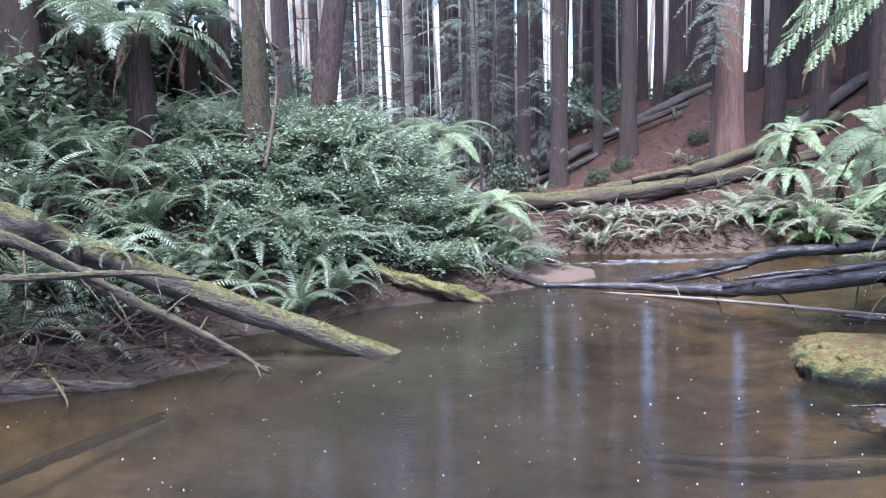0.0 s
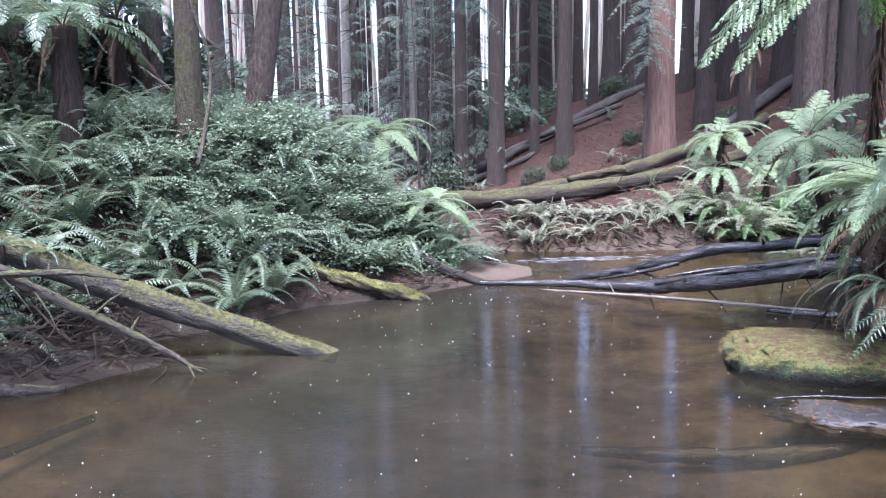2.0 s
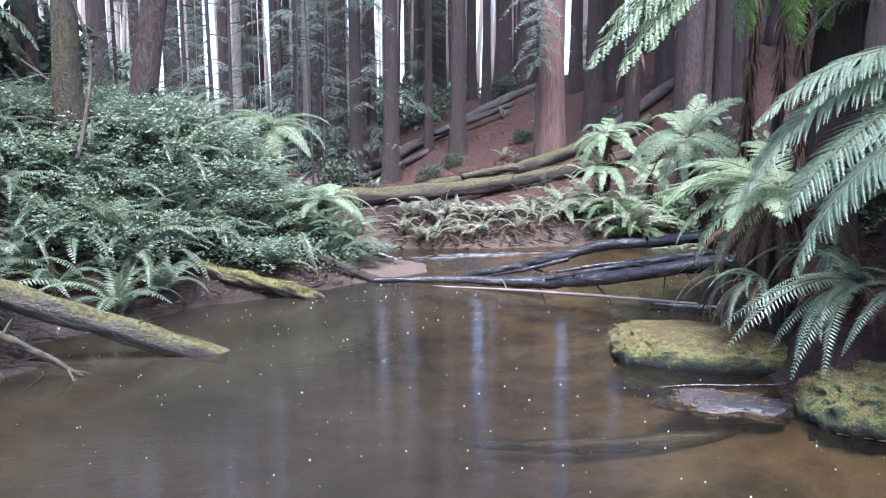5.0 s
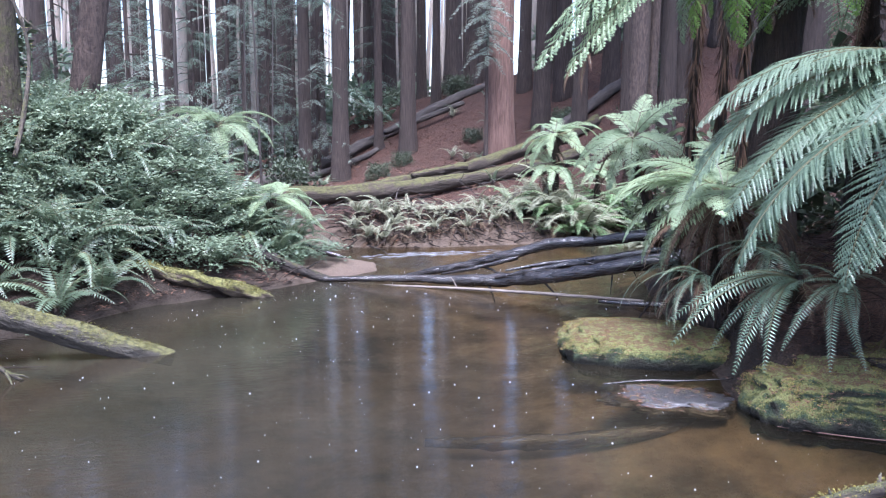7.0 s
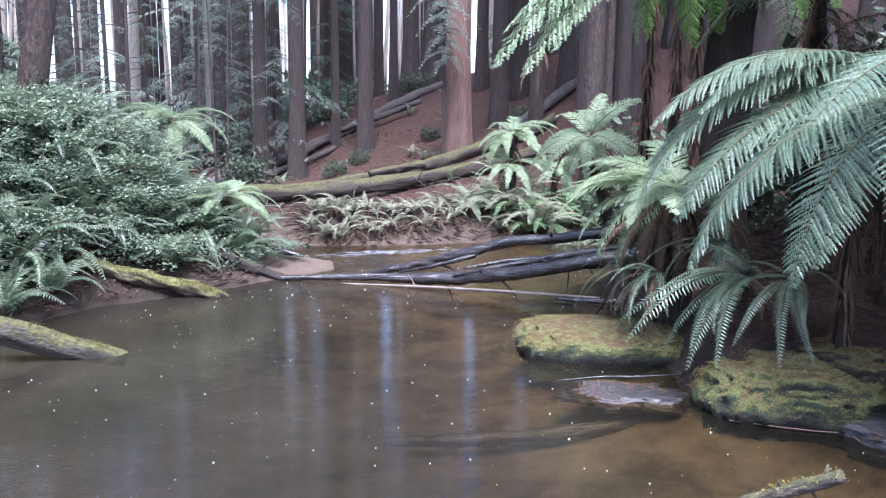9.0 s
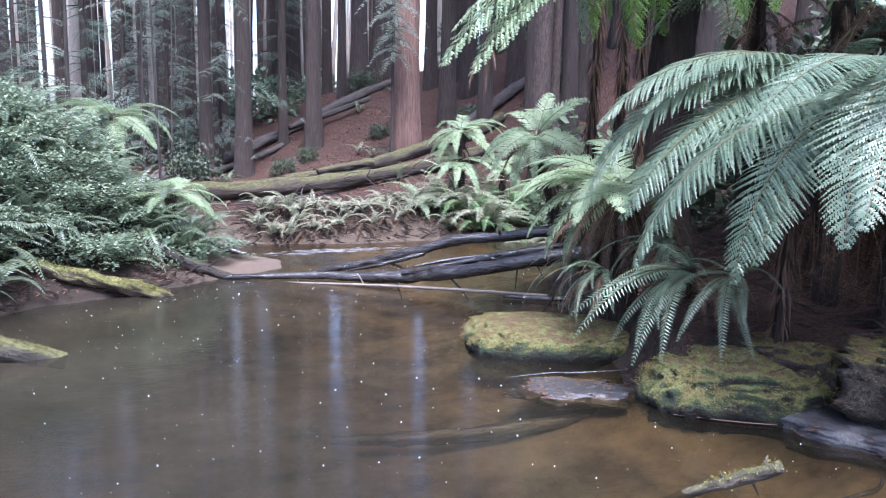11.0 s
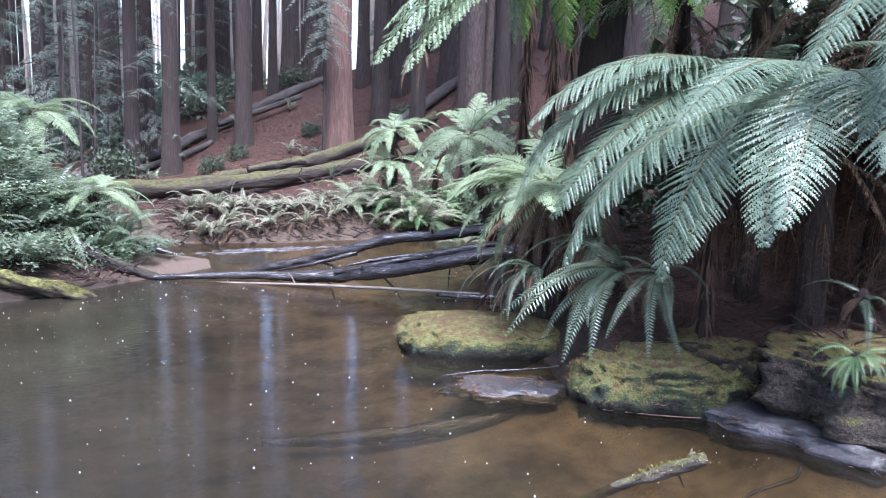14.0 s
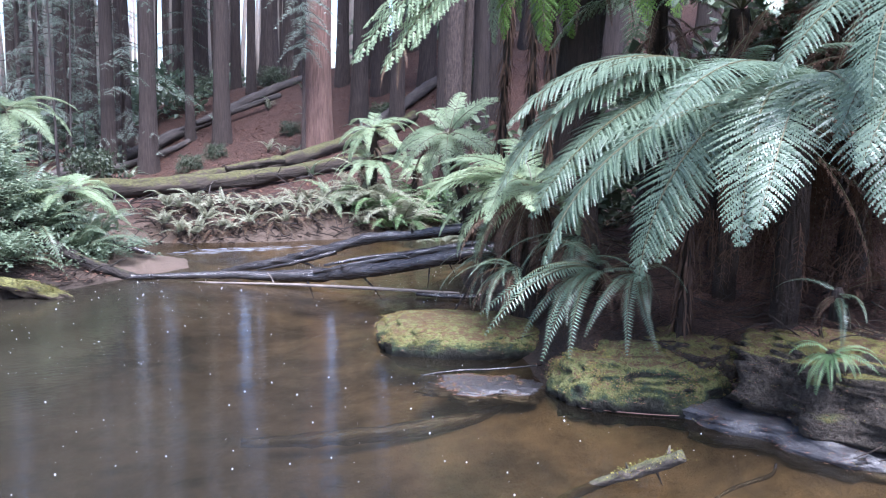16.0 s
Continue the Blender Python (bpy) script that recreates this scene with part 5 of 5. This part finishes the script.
# the thicket of ferns on the steep bank
for turn, d, top, size, kind in ((42, 9.0, 3.3, 1.9, TREE_DARK), (47, 8.0, 3.0, 1.9, TREE_DARK), (55, 7.6, 3.1, 2.0, TREE_DARK), 
                                 (-16.8, 12.5, 3.5, 1.7, TREE_DARK), (-21.5, 13.5, 3.9, 1.8, TREE_DARK)):
    make_tree_fern(*polar(turn, d), top, size, 13, kind, 440 + int(turn), "tree fern with a brown fibrous trunk in the shaded thicket", girth=0.10, dead=12, dead_len=1.0)
rng = random.Random(55)
for k in range(420):
    x, y = rng.uniform(3.6, 8.0), rng.uniform(3.2, 9.8)
    s = float(shore_distance(np.array([x]), np.array([y]))[0])
    if k % 12 or s < 0.7 or (x < 5.2 and y < 5.2):
        continue
    make_fern(x, y, ground_at(x, y), rng.uniform(0.6, 0.95), 9, SWORD if k % 3 else SWORD_DEAD, 500 + k, "sword fern on the shaded bank among dead fronds", "ferns on the shaded bank", dead=4)
for turn, d, tall, r, label in ((31.8, 9.0, 4.5, 0.055, "slender dark trunk among the tree ferns"), (33.9, 9.3, 4.6, 0.06, "slender dark trunk among the tree ferns"), (35.2, 8.0, 4.5, 0.03, "thin dark stem hung with dead fronds"),
                                (45.0, 6.1, 1.6, 0.045, "short dark stem rising from the needle litter")):
    x, y = polar(turn, d)
    tree = make_tree("slender_trunk", trunk_shape(tall, r, turn, 10, 20, 0.3, (0.012 if turn < 33 else -0.01, 0.0), 0.1).mesh("slender_trunk", ["fibre"], True), None, at(x, y), label)
    rags, rng = Shape(), random.Random(int(turn * 10))
    for i in range(int(130 * tall)):
        a, z = rng.random() * math.tau, rng.uniform(0.2, tall)
        p = Vector((math.cos(a) * r * 0.9 + (0.012 if turn < 33 else -0.01) * z, math.sin(a) * r * 0.9, z))
        rags.leaf(p, p + Vector((math.cos(a) * 0.05 + rng.gauss(0, .02), math.sin(a) * 0.05, -rng.uniform(0.06, 0.3))), Vector((-math.sin(a), math.cos(a), 0)) * 0.009, Vector((0, 0, 0.01)))
    part("dead_frond", rags.mesh("rags", ["brown_frond"]), tree, None, "shreds of dead brown frond")
for turn, d, r in ((28.2, 15.2, 0.16), (29.15, 16.0, 0.10)):
    x, y = polar(turn, d)
    make_tree("gum_tree", trunk_shape(14, r, turn, 16, 20, 0.3, (0.012, 0.0), 0.12).mesh("stringy_trunk", ["rough_bark"], True), None, at(x, y), "grey trunk with peeling stringy bark")


# ---- trees on the near bank ----
def make_bank_tree(x, y, z, radius, lean, material, label, height=16, seed=1):
    tr = trunk_shape(height, radius, seed, 22, 26, 0.35, lean, 0.05).mesh("bank_trunk", [material], True)
    return make_tree("bank_tree", tr, crown_shape(height, 6, 18, 2.4, seed).mesh("bank_crown", ["needles", "redwood"]), Matrix.Translation((x, y, z)), label)


make_bank_tree(*polar(-12.75, 10.3), 1.75, 0.155, (0.025, 0.0), "mossy_bark", "mossy trunk standing among ferns on the bank", seed=81)
make_bank_tree(*polar(-8.7, 11.2), 1.75, 0.165, (0.17, 0.0), "rough_bark", "leaning trunk with rough dark bark on the bank", seed=82)
# the near-black fibre colour paints the shade this trunk stands in
make_bank_tree(*polar(-27.2, 10.8), 2.0, 0.42, (0.0, 0.0), "fibre", "thick dark fibrous trunk at the edge of the bank", seed=84)
make_bank_tree(*polar(-23.6, 12.5), 2.0, 0.26, (0.02, 0.0), "rough_bark", "dark trunk in the shade of the bank", seed=85)
make_bank_tree(*polar(-14.8, 14.0), 1.9, 0.16, (0.0, 0.0), "rough_bark", "dark trunk behind the tree ferns", seed=83)


# ---- shrubs ----
def shrub_mesh(seed, wide, high, leaves, big=1.0, leaf="shrub"):
    rng, sh = random.Random(seed), Shape()
    lumps = [(Vector((rng.uniform(-.75, .75) * wide, rng.uniform(-.75, .75) * wide, rng.uniform(.0, .9) ** 0.8 * high)), rng.uniform(0.10, 0.22) * wide) for k in range(80)]
    for i in range(leaves):
        c, r = lumps[i % len(lumps)]
        d = Vector((rng.gauss(0, 1), rng.gauss(0, 1), rng.gauss(0.25, 0.9))).normalized()
        p = c + d * r * rng.uniform(0.45, 1.2)
        f = (d + Vector((rng.gauss(0, .6), rng.gauss(0, .6), rng.gauss(-0.2, .5)))).normalized()
        side = f.cross(Vector((rng.gauss(0, .5), rng.gauss(0, .5), 1))).normalized()
        ln = rng.uniform(0.032, 0.066) * big
        sh.leaf(p, p + f * ln, side * ln * 0.33, side.cross(f) * 0.006)
    return sh.mesh("foliage", [leaf])


def stems_mesh(seed, wide, high):
    rng, sh = random.Random(seed), Shape()
    for k in range(14):
        a, r = rng.random() * math.tau, rng.uniform(0.3, 0.8) * wide
        sh.tube([Vector((0, 0, -0.1)), Vector((math.cos(a) * r * .4, math.sin(a) * r * .4, high * .5)), Vector((math.cos(a) * r, math.sin(a) * r, high * rng.uniform(.6, .95)))], [0.018, 0.012, 0.004], 4, caps=False)
    return sh.mesh("stem", ["rough_bark"])


SHRUBS = [(shrub_mesh(k, 0.75, 0.75, 2900, 1.1), stems_mesh(k, 0.75, 0.75)) for k in range(3)]
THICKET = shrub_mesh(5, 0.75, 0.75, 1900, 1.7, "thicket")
FAR_SHRUB = shrub_mesh(8, 0.75, 0.75, 900, 2.2)
rng = random.Random(77)
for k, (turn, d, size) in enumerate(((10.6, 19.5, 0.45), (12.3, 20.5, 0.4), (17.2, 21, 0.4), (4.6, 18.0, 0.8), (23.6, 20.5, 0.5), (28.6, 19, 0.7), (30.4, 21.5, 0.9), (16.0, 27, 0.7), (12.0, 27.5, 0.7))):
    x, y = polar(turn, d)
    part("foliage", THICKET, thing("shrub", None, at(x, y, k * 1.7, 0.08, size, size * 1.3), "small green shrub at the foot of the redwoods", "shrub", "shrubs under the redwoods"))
for k in range(46):
    x, y = polar(rng.uniform(-34, 40), rng.uniform(24, 60))
    size = rng.uniform(1.2, 3.0)
    part("foliage", FAR_SHRUB, thing("forest_shrub", None, at(x, y, k * 1.1, 0.1, size, size), "green shrub between the trunks far back", "shrub", "shrubs far back"))
rng = random.Random(9)
for k in range(52):
    a, r = k * 2.4, 1.55 * math.sqrt((k + 0.5) / 36)
    x, y = -0.75 + 1.15 * r * math.cos(a) + rng.gauss(0, 0.12), 10.15 + 0.9 * r * math.sin(a) + rng.gauss(0, 0.12)
    if k >= 36:
        x, y = -3.0 + 1.7 * ((k * 0.618) % 1.0), 9.2 + 1.9 * ((k * 0.414) % 1.0)
    if shore_distance(np.array([x]), np.array([y]))[0] < (0.55 if x < 0.3 else 0.3) or x > 0.0 and y < 10.55:
        continue
    s = rng.uniform(0.75, 1.0)
    shrub = thing("shrub", None, Matrix.Translation((x, y, ground_at(x, y) - 0.05)) @ Matrix.Rotation(a, 4, "Z") @ Matrix.Diagonal((s, s, (0.8 - 0.36 * min(1.2, max(0.0, x + 1.2))) * s * rng.uniform(0.72, 1.1), 1)), "dense shrub with small glossy dark green leaves", "shrub", "shrubs on the bank")
    part("stem", SHRUBS[k % 3][1], shrub)
    part("foliage", SHRUBS[k % 3][0], shrub)

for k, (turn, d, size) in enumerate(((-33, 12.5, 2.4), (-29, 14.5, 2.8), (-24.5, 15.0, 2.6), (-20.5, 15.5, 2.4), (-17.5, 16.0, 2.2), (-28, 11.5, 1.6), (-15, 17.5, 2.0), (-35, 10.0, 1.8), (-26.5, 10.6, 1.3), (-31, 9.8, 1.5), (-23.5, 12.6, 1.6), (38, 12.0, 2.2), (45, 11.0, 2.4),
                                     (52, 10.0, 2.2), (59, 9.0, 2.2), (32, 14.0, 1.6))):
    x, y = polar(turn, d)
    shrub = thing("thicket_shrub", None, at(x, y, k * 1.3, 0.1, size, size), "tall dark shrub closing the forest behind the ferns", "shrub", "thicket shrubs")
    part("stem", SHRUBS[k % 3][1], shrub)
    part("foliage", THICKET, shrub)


# ---- rocks ----
def make_rock(x, y, z, size, seed, material, label, turn=0.0, rough=0.16, name="rock", square=0.6):
    """A weathered boulder, an uneven rounded block of the given half sizes."""
    bm = bmesh.new()
    bmesh.ops.create_icosphere(bm, subdivisions=5, radius=1.0)
    mid = math.sqrt(size[0] * size[1])
    for v in bm.verts:
        p = v.co.copy()
        q = Vector([math.copysign(abs(c) ** square, c) for c in p])
        q = q.lerp(p, 0.35)
        w = Vector((p.x * size[0], p.y * size[1], p.z * size[2])) / mid
        k = 1 + rough * noise.fractal(w * 1.5 + Vector((seed, 0, 0)), 1.0, 2.0, 5) + 0.5 * rough * noise.fractal(w * 5.5 + Vector((0, seed, 0)), 0.7, 2.0, 6)
        v.co = Vector((q.x * size[0], q.y * size[1], q.z * size[2])) * k
    me = bpy.data.meshes.new(name)
    bm.to_mesh(me)
    bm.free()
    me.polygons.foreach_set("use_smooth", [True] * len(me.polygons))
    me.materials.append(MAT[material])
    return thing(name, me, Matrix.Translation((x, y, z)) @ Matrix.Rotation(radians(turn), 4, "Z"), label, "rock", "rocks at the waterline")


make_rock(3.46, 6.08, 0.04, (0.74, 0.46, 0.20), 1, "rock", "low flat rock covered in yellow-green moss at the waterline", -25, 0.13, "rock", 0.45)
make_rock(4.02, 4.40, 0.07, (0.58, 0.42, 0.30), 2, "rock", "rounded mossy boulder at the edge of the pool", -30, 0.20, "rock", 0.6)
make_rock(3.12, 5.02, -0.03, (0.52, 0.27, 0.055), 3, "slab", "flat wet grey slab just above the water", -24, 0.3, "rock", 0.9)
make_rock(4.93, 3.11, 0.32, (0.85, 0.47, 0.29), 4, "ledge", "dark mossy rock ledge above the pool", -68, 0.34, "rock", 0.55)
make_rock(4.62, 3.33, -0.02, (1.05, 0.42, 0.15), 5, "slab", "smooth wet grey rock sloping into the water", -66, 0.26, "rock", 0.8)
make_rock(4.45, 4.35, 0.24, (0.40, 0.38, 0.20), 6, "ledge", "needle-strewn mossy rock behind the boulder", 10, 0.25, "rock", 0.8)
make_log("dead_branch", [(2.6, 3.55, -0.2), (2.83, 3.34, 0.0), (2.95, 3.16, 0.13), (3.08, 2.98, 0.26)], [0.02, 0.03, 0.034, 0.038], "dead_wood", "broken mossy branch sticking out of the water",
         stubs=((0.8, (0.4, 0.1, -0.6), 0.12, 0.01), (0.9, (0.2, 0.2, 0.7), 0.05, 0.012), (0.6, (-0.3, 0.1, 0.8), 0.04, 0.01), (0.7, (0.5, -0.2, 0.1), 0.09, 0.008)), rough=0.4, seg=18, steps=12)
make_log("dead_branch", [(4.05, 6.95, 0.30), (3.8, 6.75, 0.18), (3.5, 6.5, 0.04), (3.35, 6.35, -0.02)], [0.010, 0.010, 0.009, 0.005], "fibre", "thin dark stick leaning from the fern roots into the pool", steps=6, seg=8)
make_log("dead_branch", [(2.75, 5.42, 0.0), (3.05, 5.36, 0.02), (3.35, 5.25, 0.03), (3.7, 5.15, 0.05)], [0.005, 0.009, 0.008, 0.005], "wet_wood", "dark wet stick afloat between the rocks", steps=6, seg=8)
make_log("dead_branch", [(3.45, 4.32, 0.012), (3.75, 4.08, 0.012), (4.0, 3.92, 0.014), (4.16, 3.84, 0.015)], [0.003, 0.004, 0.0035, 0.0025], "redwood_red", "thin reddish stick afloat along the boulder", steps=6, seg=8)
make_log("sunken_log", [(3.35, 3.05, -0.10), (3.6, 3.08, -0.06), (3.85, 3.05, -0.02), (3.98, 3.12, 0.0)], [0.008, 0.012, 0.012, 0.008], "wet_wood", "thin waterlogged branch under the surface", steps=6, seg=8)
make_log("dead_branch", [(-3.3, 6.35, 0.2), (-3.05, 6.1, 0.1), (-2.9, 5.92, 0.02), (-2.85, 5.82, -0.03)], [0.008, 0.012, 0.010, 0.006], "dead_wood", "thin pale twig leaning off the rotten logs", steps=6, seg=8)
make_fern(4.38, 3.13, 0.60, 0.34, 14, SWORD_BRIGHT, 430, "small bright fern growing on the rock ledge", "ferns on the rocks", spread=(130, 330), tilt=(-40, 0))


# ---- small growth and debris, too fine to count ----
def scatter(name, label, category, material, count, seed, box, keep, size, lift=0.01, upright=0.3, wide=0.3):
    """Small leaves or twigs lying on the ground inside a box of the plan, where keep(x, y, shore distance) allows."""
    r = np.random.RandomState(seed)
    x, y = r.uniform(box[0], box[1], count * 3), r.uniform(box[2], box[3], count * 3)
    s = shore_distance(x, y)
    ok = keep(x, y, s)
    x, y, s = x[ok][:count], y[ok][:count], s[ok][:count]
    z = ground_height(x, y) + bumps(x, y) * (0.2 + 0.8 * np.clip(s / 0.6, 0, 1))
    sh = Shape()
    for a, b, c in zip(x, y, z):
        t = r.uniform(0, math.tau)
        up = r.uniform(0.0, upright)
        d = Vector((math.cos(t), math.sin(t), up)).normalized()
        ln = size * r.uniform(0.5, 1.5)
        p = Vector((a, b, c + lift * r.uniform(0.2, 1.5)))
        side = d.cross(Vector((r.normal(0, .3), r.normal(0, .3), 1))).normalized()
        sh.leaf(p, p + d * ln, side * ln * wide, Vector((0, 0, 0.1 * ln * wide)))
    return thing(name, sh.mesh(name, [material]), Matrix(), label, category, kind="stuff")


scatter("undergrowth", "low dark green undergrowth between the ferns", "plants", "frond", 30000, 1, (-6.5, 1.0, 6.2, 12.5), lambda x, y, s: (s > np.where(x < -1.5, 1.0, 0.3)) & (s < 4.2), 0.055, 0.16, 1.2, 0.25)
scatter("leaf_litter", "brown fallen fronds and leaves under the ferns", "leaf litter", "twigs", 12000, 2, (-6.5, 1.0, 6.0, 12.0), lambda x, y, s: (s > np.where(x < -1.4, 0.7, 0.0)) & (s < 3), 0.07, 0.03, 0.5, 0.07)
scatter("leaf_litter", "red-brown needles and twigs on the bank", "leaf litter", "twigs", 24000, 3, (2.5, 8.5, 1.5, 9.5), lambda x, y, s: (s > -0.02) & (x > 2.5), 0.05, 0.012, 0.25, 0.07)
scatter("leaf_litter", "red-brown needles, twigs and dead fronds on the slope", "leaf litter", "twigs", 22000, 4, (0.0, 16.0, 11.5, 30.0), lambda x, y, s: s > 0.1, 0.12, 0.03, 0.5, 0.07)


def rain_splashes():
    """Raindrops leaping from the pool."""
    r, sh = random.Random(6), Shape()
    k = 0
    while k < 900:
        x, y = r.uniform(-3.5, 5.5), 10.2 - 7.2 * r.random() ** 1.5
        if shore_distance(np.array([x]), np.array([y]))[0] > -0.25:
            continue
        k += 1
        q = 0.0012 + 0.0044 * r.random() ** 4
        p = Vector((x, y, 0.0))
        sh.tube([p, p + Vector((0, 0, q * 0.8)), p + Vector((0, 0, q * 1.7))], [q * 1.1, q * 0.9, q * 0.4], 6)
    return thing("rain_splashes", sh.mesh("rain_splashes", ["sky_white_drop"], True), Matrix(), "tiny splashes of rain on the pool, the sky's reflection painted white", "rain", kind="stuff")


rain_splashes()


def riffle():
    """Thin pale streaks where the creek runs over the shallows: froth, and the sky's sheen painted as colour."""
    r, sh = random.Random(16), Shape()
    for k in range(120):
        x, y = r.gauss(2.9, 0.6), 11.45 + r.gauss(0, 0.10)
        ln = r.uniform(0.05, 0.28)
        p = Vector((x - ln * 0.5, y, 0.004 + 0.004 * r.random()))
        sh.leaf(p, p + Vector((ln, r.uniform(-.15, .15) * ln, 0)), Vector((0, 0.008 * r.uniform(0.3, 1.4), 0.001)), Vector((0, 0, 0.001)), 0, 0.5)
    return thing("riffle", sh.mesh("riffle", ["froth"]), Matrix(), "pale streaks of running water over the shallows, sky sheen painted in", "water", kind="stuff")


riffle()


def tangle(name, label, count, seed, box, span, drop, material="dead_wood", radius=0.006):
    """Roots and dead twigs hanging and crossing over a bank."""
    r, sh = random.Random(seed), Shape()
    for k in range(count):
        x, y = r.uniform(box[0], box[1]), r.uniform(box[2], box[3])
        g = ground_at(x, y)
        if shore_distance(np.array([x]), np.array([y]))[0] < -0.05:
            continue
        p = Vector((x, y, g + r.uniform(0.0, drop)))
        a = r.random() * math.tau
        ln = span * r.uniform(0.3, 1.2)
        q = p + Vector((math.cos(a), math.sin(a), r.uniform(-0.5, 0.4))) * ln
        mid = p.lerp(q, 0.5) + Vector((r.gauss(0, .1), r.gauss(0, .1), r.gauss(0.05, .1))) * ln
        q.z = max(q.z, 0.01)
        w = radius * r.uniform(0.5, 1.8)
        sh.tube(bend([p, mid, q], 4), [w, w, w, w * .9, w * .8, w * .7, w * .6, w * .5, w * .3], 4, caps=False)
    return thing(name, sh.mesh(name, [material]), Matrix(), label, "twigs", kind="stuff")


tangle("root_tangle", "dark tangle of roots and dead twigs under the logs", 900, 31, (-4.8, -1.4, 6.0, 7.9), 0.5, 0.5, "fibre", 0.007)
tangle("fallen_twigs", "dark twigs and dead fronds along the muddy shore", 420, 36, (-1.7, 0.9, 8.0, 9.9), 0.35, 0.1, "fibre", 0.005)
tangle("root_tangle", "brown roots and dead twigs under the tree ferns", 700, 32, (3.7, 6.4, 2.6, 7.6), 0.4, 0.35, "fibre", 0.004)
tangle("fallen_twigs", "brown dead fronds and twigs along the waterline of the far bank", 700, 35, (1.6, 7.5, 12.0, 13.2), 0.35, 0.16, "fibre", 0.008)
tangle("fallen_twigs", "bare twigs strewn over the far bank", 300, 33, (1.2, 8.0, 12.2, 16.5), 0.8, 0.12, "grey_log", 0.008)


def hanging_strands():
    """Dead fronds and fibres hanging in front of the dark bank under the tree ferns."""
    r, sh = random.Random(47), Shape()
    for k in range(230):
        x, y = polar(r.uniform(44.5, 62), r.uniform(6.5, 7.7))
        top = r.uniform(0.8, 1.7)
        low = max(ground_at(x, y) + r.uniform(0.05, 0.4), top - r.uniform(0.25, 0.9))
        if low > top - 0.1:
            continue
        a, w = r.random() * math.tau, r.uniform(0.002, 0.006)
        out = Vector((math.cos(a), math.sin(a), 0)) * r.uniform(0.02, 0.16)
        p, q = Vector((x, y, top)), Vector((x, y, low)) + out
        line = bend([p, p.lerp(q, 0.4) + out * 0.5, q], 4)
        sh.tube(line, [w * (1.1 - 0.08 * i) for i in range(len(line))], 3, 0, caps=False)
        for i in range(1, len(line) - 1):
            for sgn in (-1, 1):
                d = Vector((-math.sin(a) * sgn, math.cos(a) * sgn, -0.9)).normalized()
                sh.leaf(line[i], line[i] + d * r.uniform(0.03, 0.08), Vector((0, 0, 0.006)), out * 0.03)
    return thing("dead_fronds", sh.mesh("dead_fronds", ["brown_frond"]), Matrix(), "brown dead fronds and fibres hanging over the bank", "dead fronds", kind="stuff")


hanging_strands()


def moss_tufts(thing_below, count, seed, size=0.011, name="moss", needles=0.05, label="tufts of yellow-green moss", low=0.06):
    """Moss and fallen needles standing on the top of a rock or log."""
    r, sh = random.Random(seed), Shape()
    turn = thing_below.matrix_basis.to_3x3()
    back = turn.inverted()
    faces = [(f.center.copy(), turn @ f.normal) for f in thing_below.data.polygons if (turn @ f.normal).z > 0.05 and (thing_below.matrix_basis @ f.center).z > low]
    for k in range(count if faces else 0):
        c, normal = faces[r.randrange(len(faces))]
        if noise.fractal(c * 5, 0.8, 2.0, 3) < r.uniform(-0.35, -0.05):
            continue
        p = c + back @ Vector((r.gauss(0, .02), r.gauss(0, .02), -0.004))
        a, slot = r.random() * math.tau, int(r.random() < needles)
        d = back @ (normal * (0.9, 0.12)[slot] + Vector((math.cos(a), math.sin(a), 0)) * (0.8, 1.2)[slot]).normalized()
        ln = (size, 0.026)[slot] * r.uniform(0.5, 1.5)
        sh.leaf(p, p + d * ln, d.orthogonal().normalized() * ln * (0.28, 0.05)[slot], Vector((0, 0, 0)), slot)
    return tagged(part(name, sh.mesh(name, ["moss", "twigs"]), thing_below, None, label), kind="stuff")


for k, ob in enumerate([o for o in scene.objects if o.name.startswith("rock") and o.data.materials[0].name == "wet_rock"]):
    moss_tufts(ob, 7000, 60 + k, 0.010, "litter", 0.85, "brown needles and scraps of leaf", 0.0)
for k, ob in enumerate([o for o in scene.objects if o.name.startswith("rock") and o.data.materials[0].name == "mossy_rock"]):
    moss_tufts(ob, 26000, 70 + k, 0.0085, "moss", 0.25)
for k, ob in enumerate([o for o in scene.objects if o.name.startswith("rock") and o.data.materials[0].name == "damp_ledge_rock"]):
    moss_tufts(ob, 12000, 75 + k, 0.0085, "moss", 0.6)
for k, ob in enumerate([o for o in scene.objects if o.data and o.parent is None and o.name.split(".")[0] in ("fallen_log", "dead_branch")]):
    if ob.location.y < 10.5 and ob.data.materials[0].name != "wet_dark_driftwood" and max(ob.dimensions) > 0.7 and sorted(ob.dimensions)[1] > 0.05:
        moss_tufts(ob, 9000 if ob.name.startswith("fallen") else 400, 80 + k, 0.012)
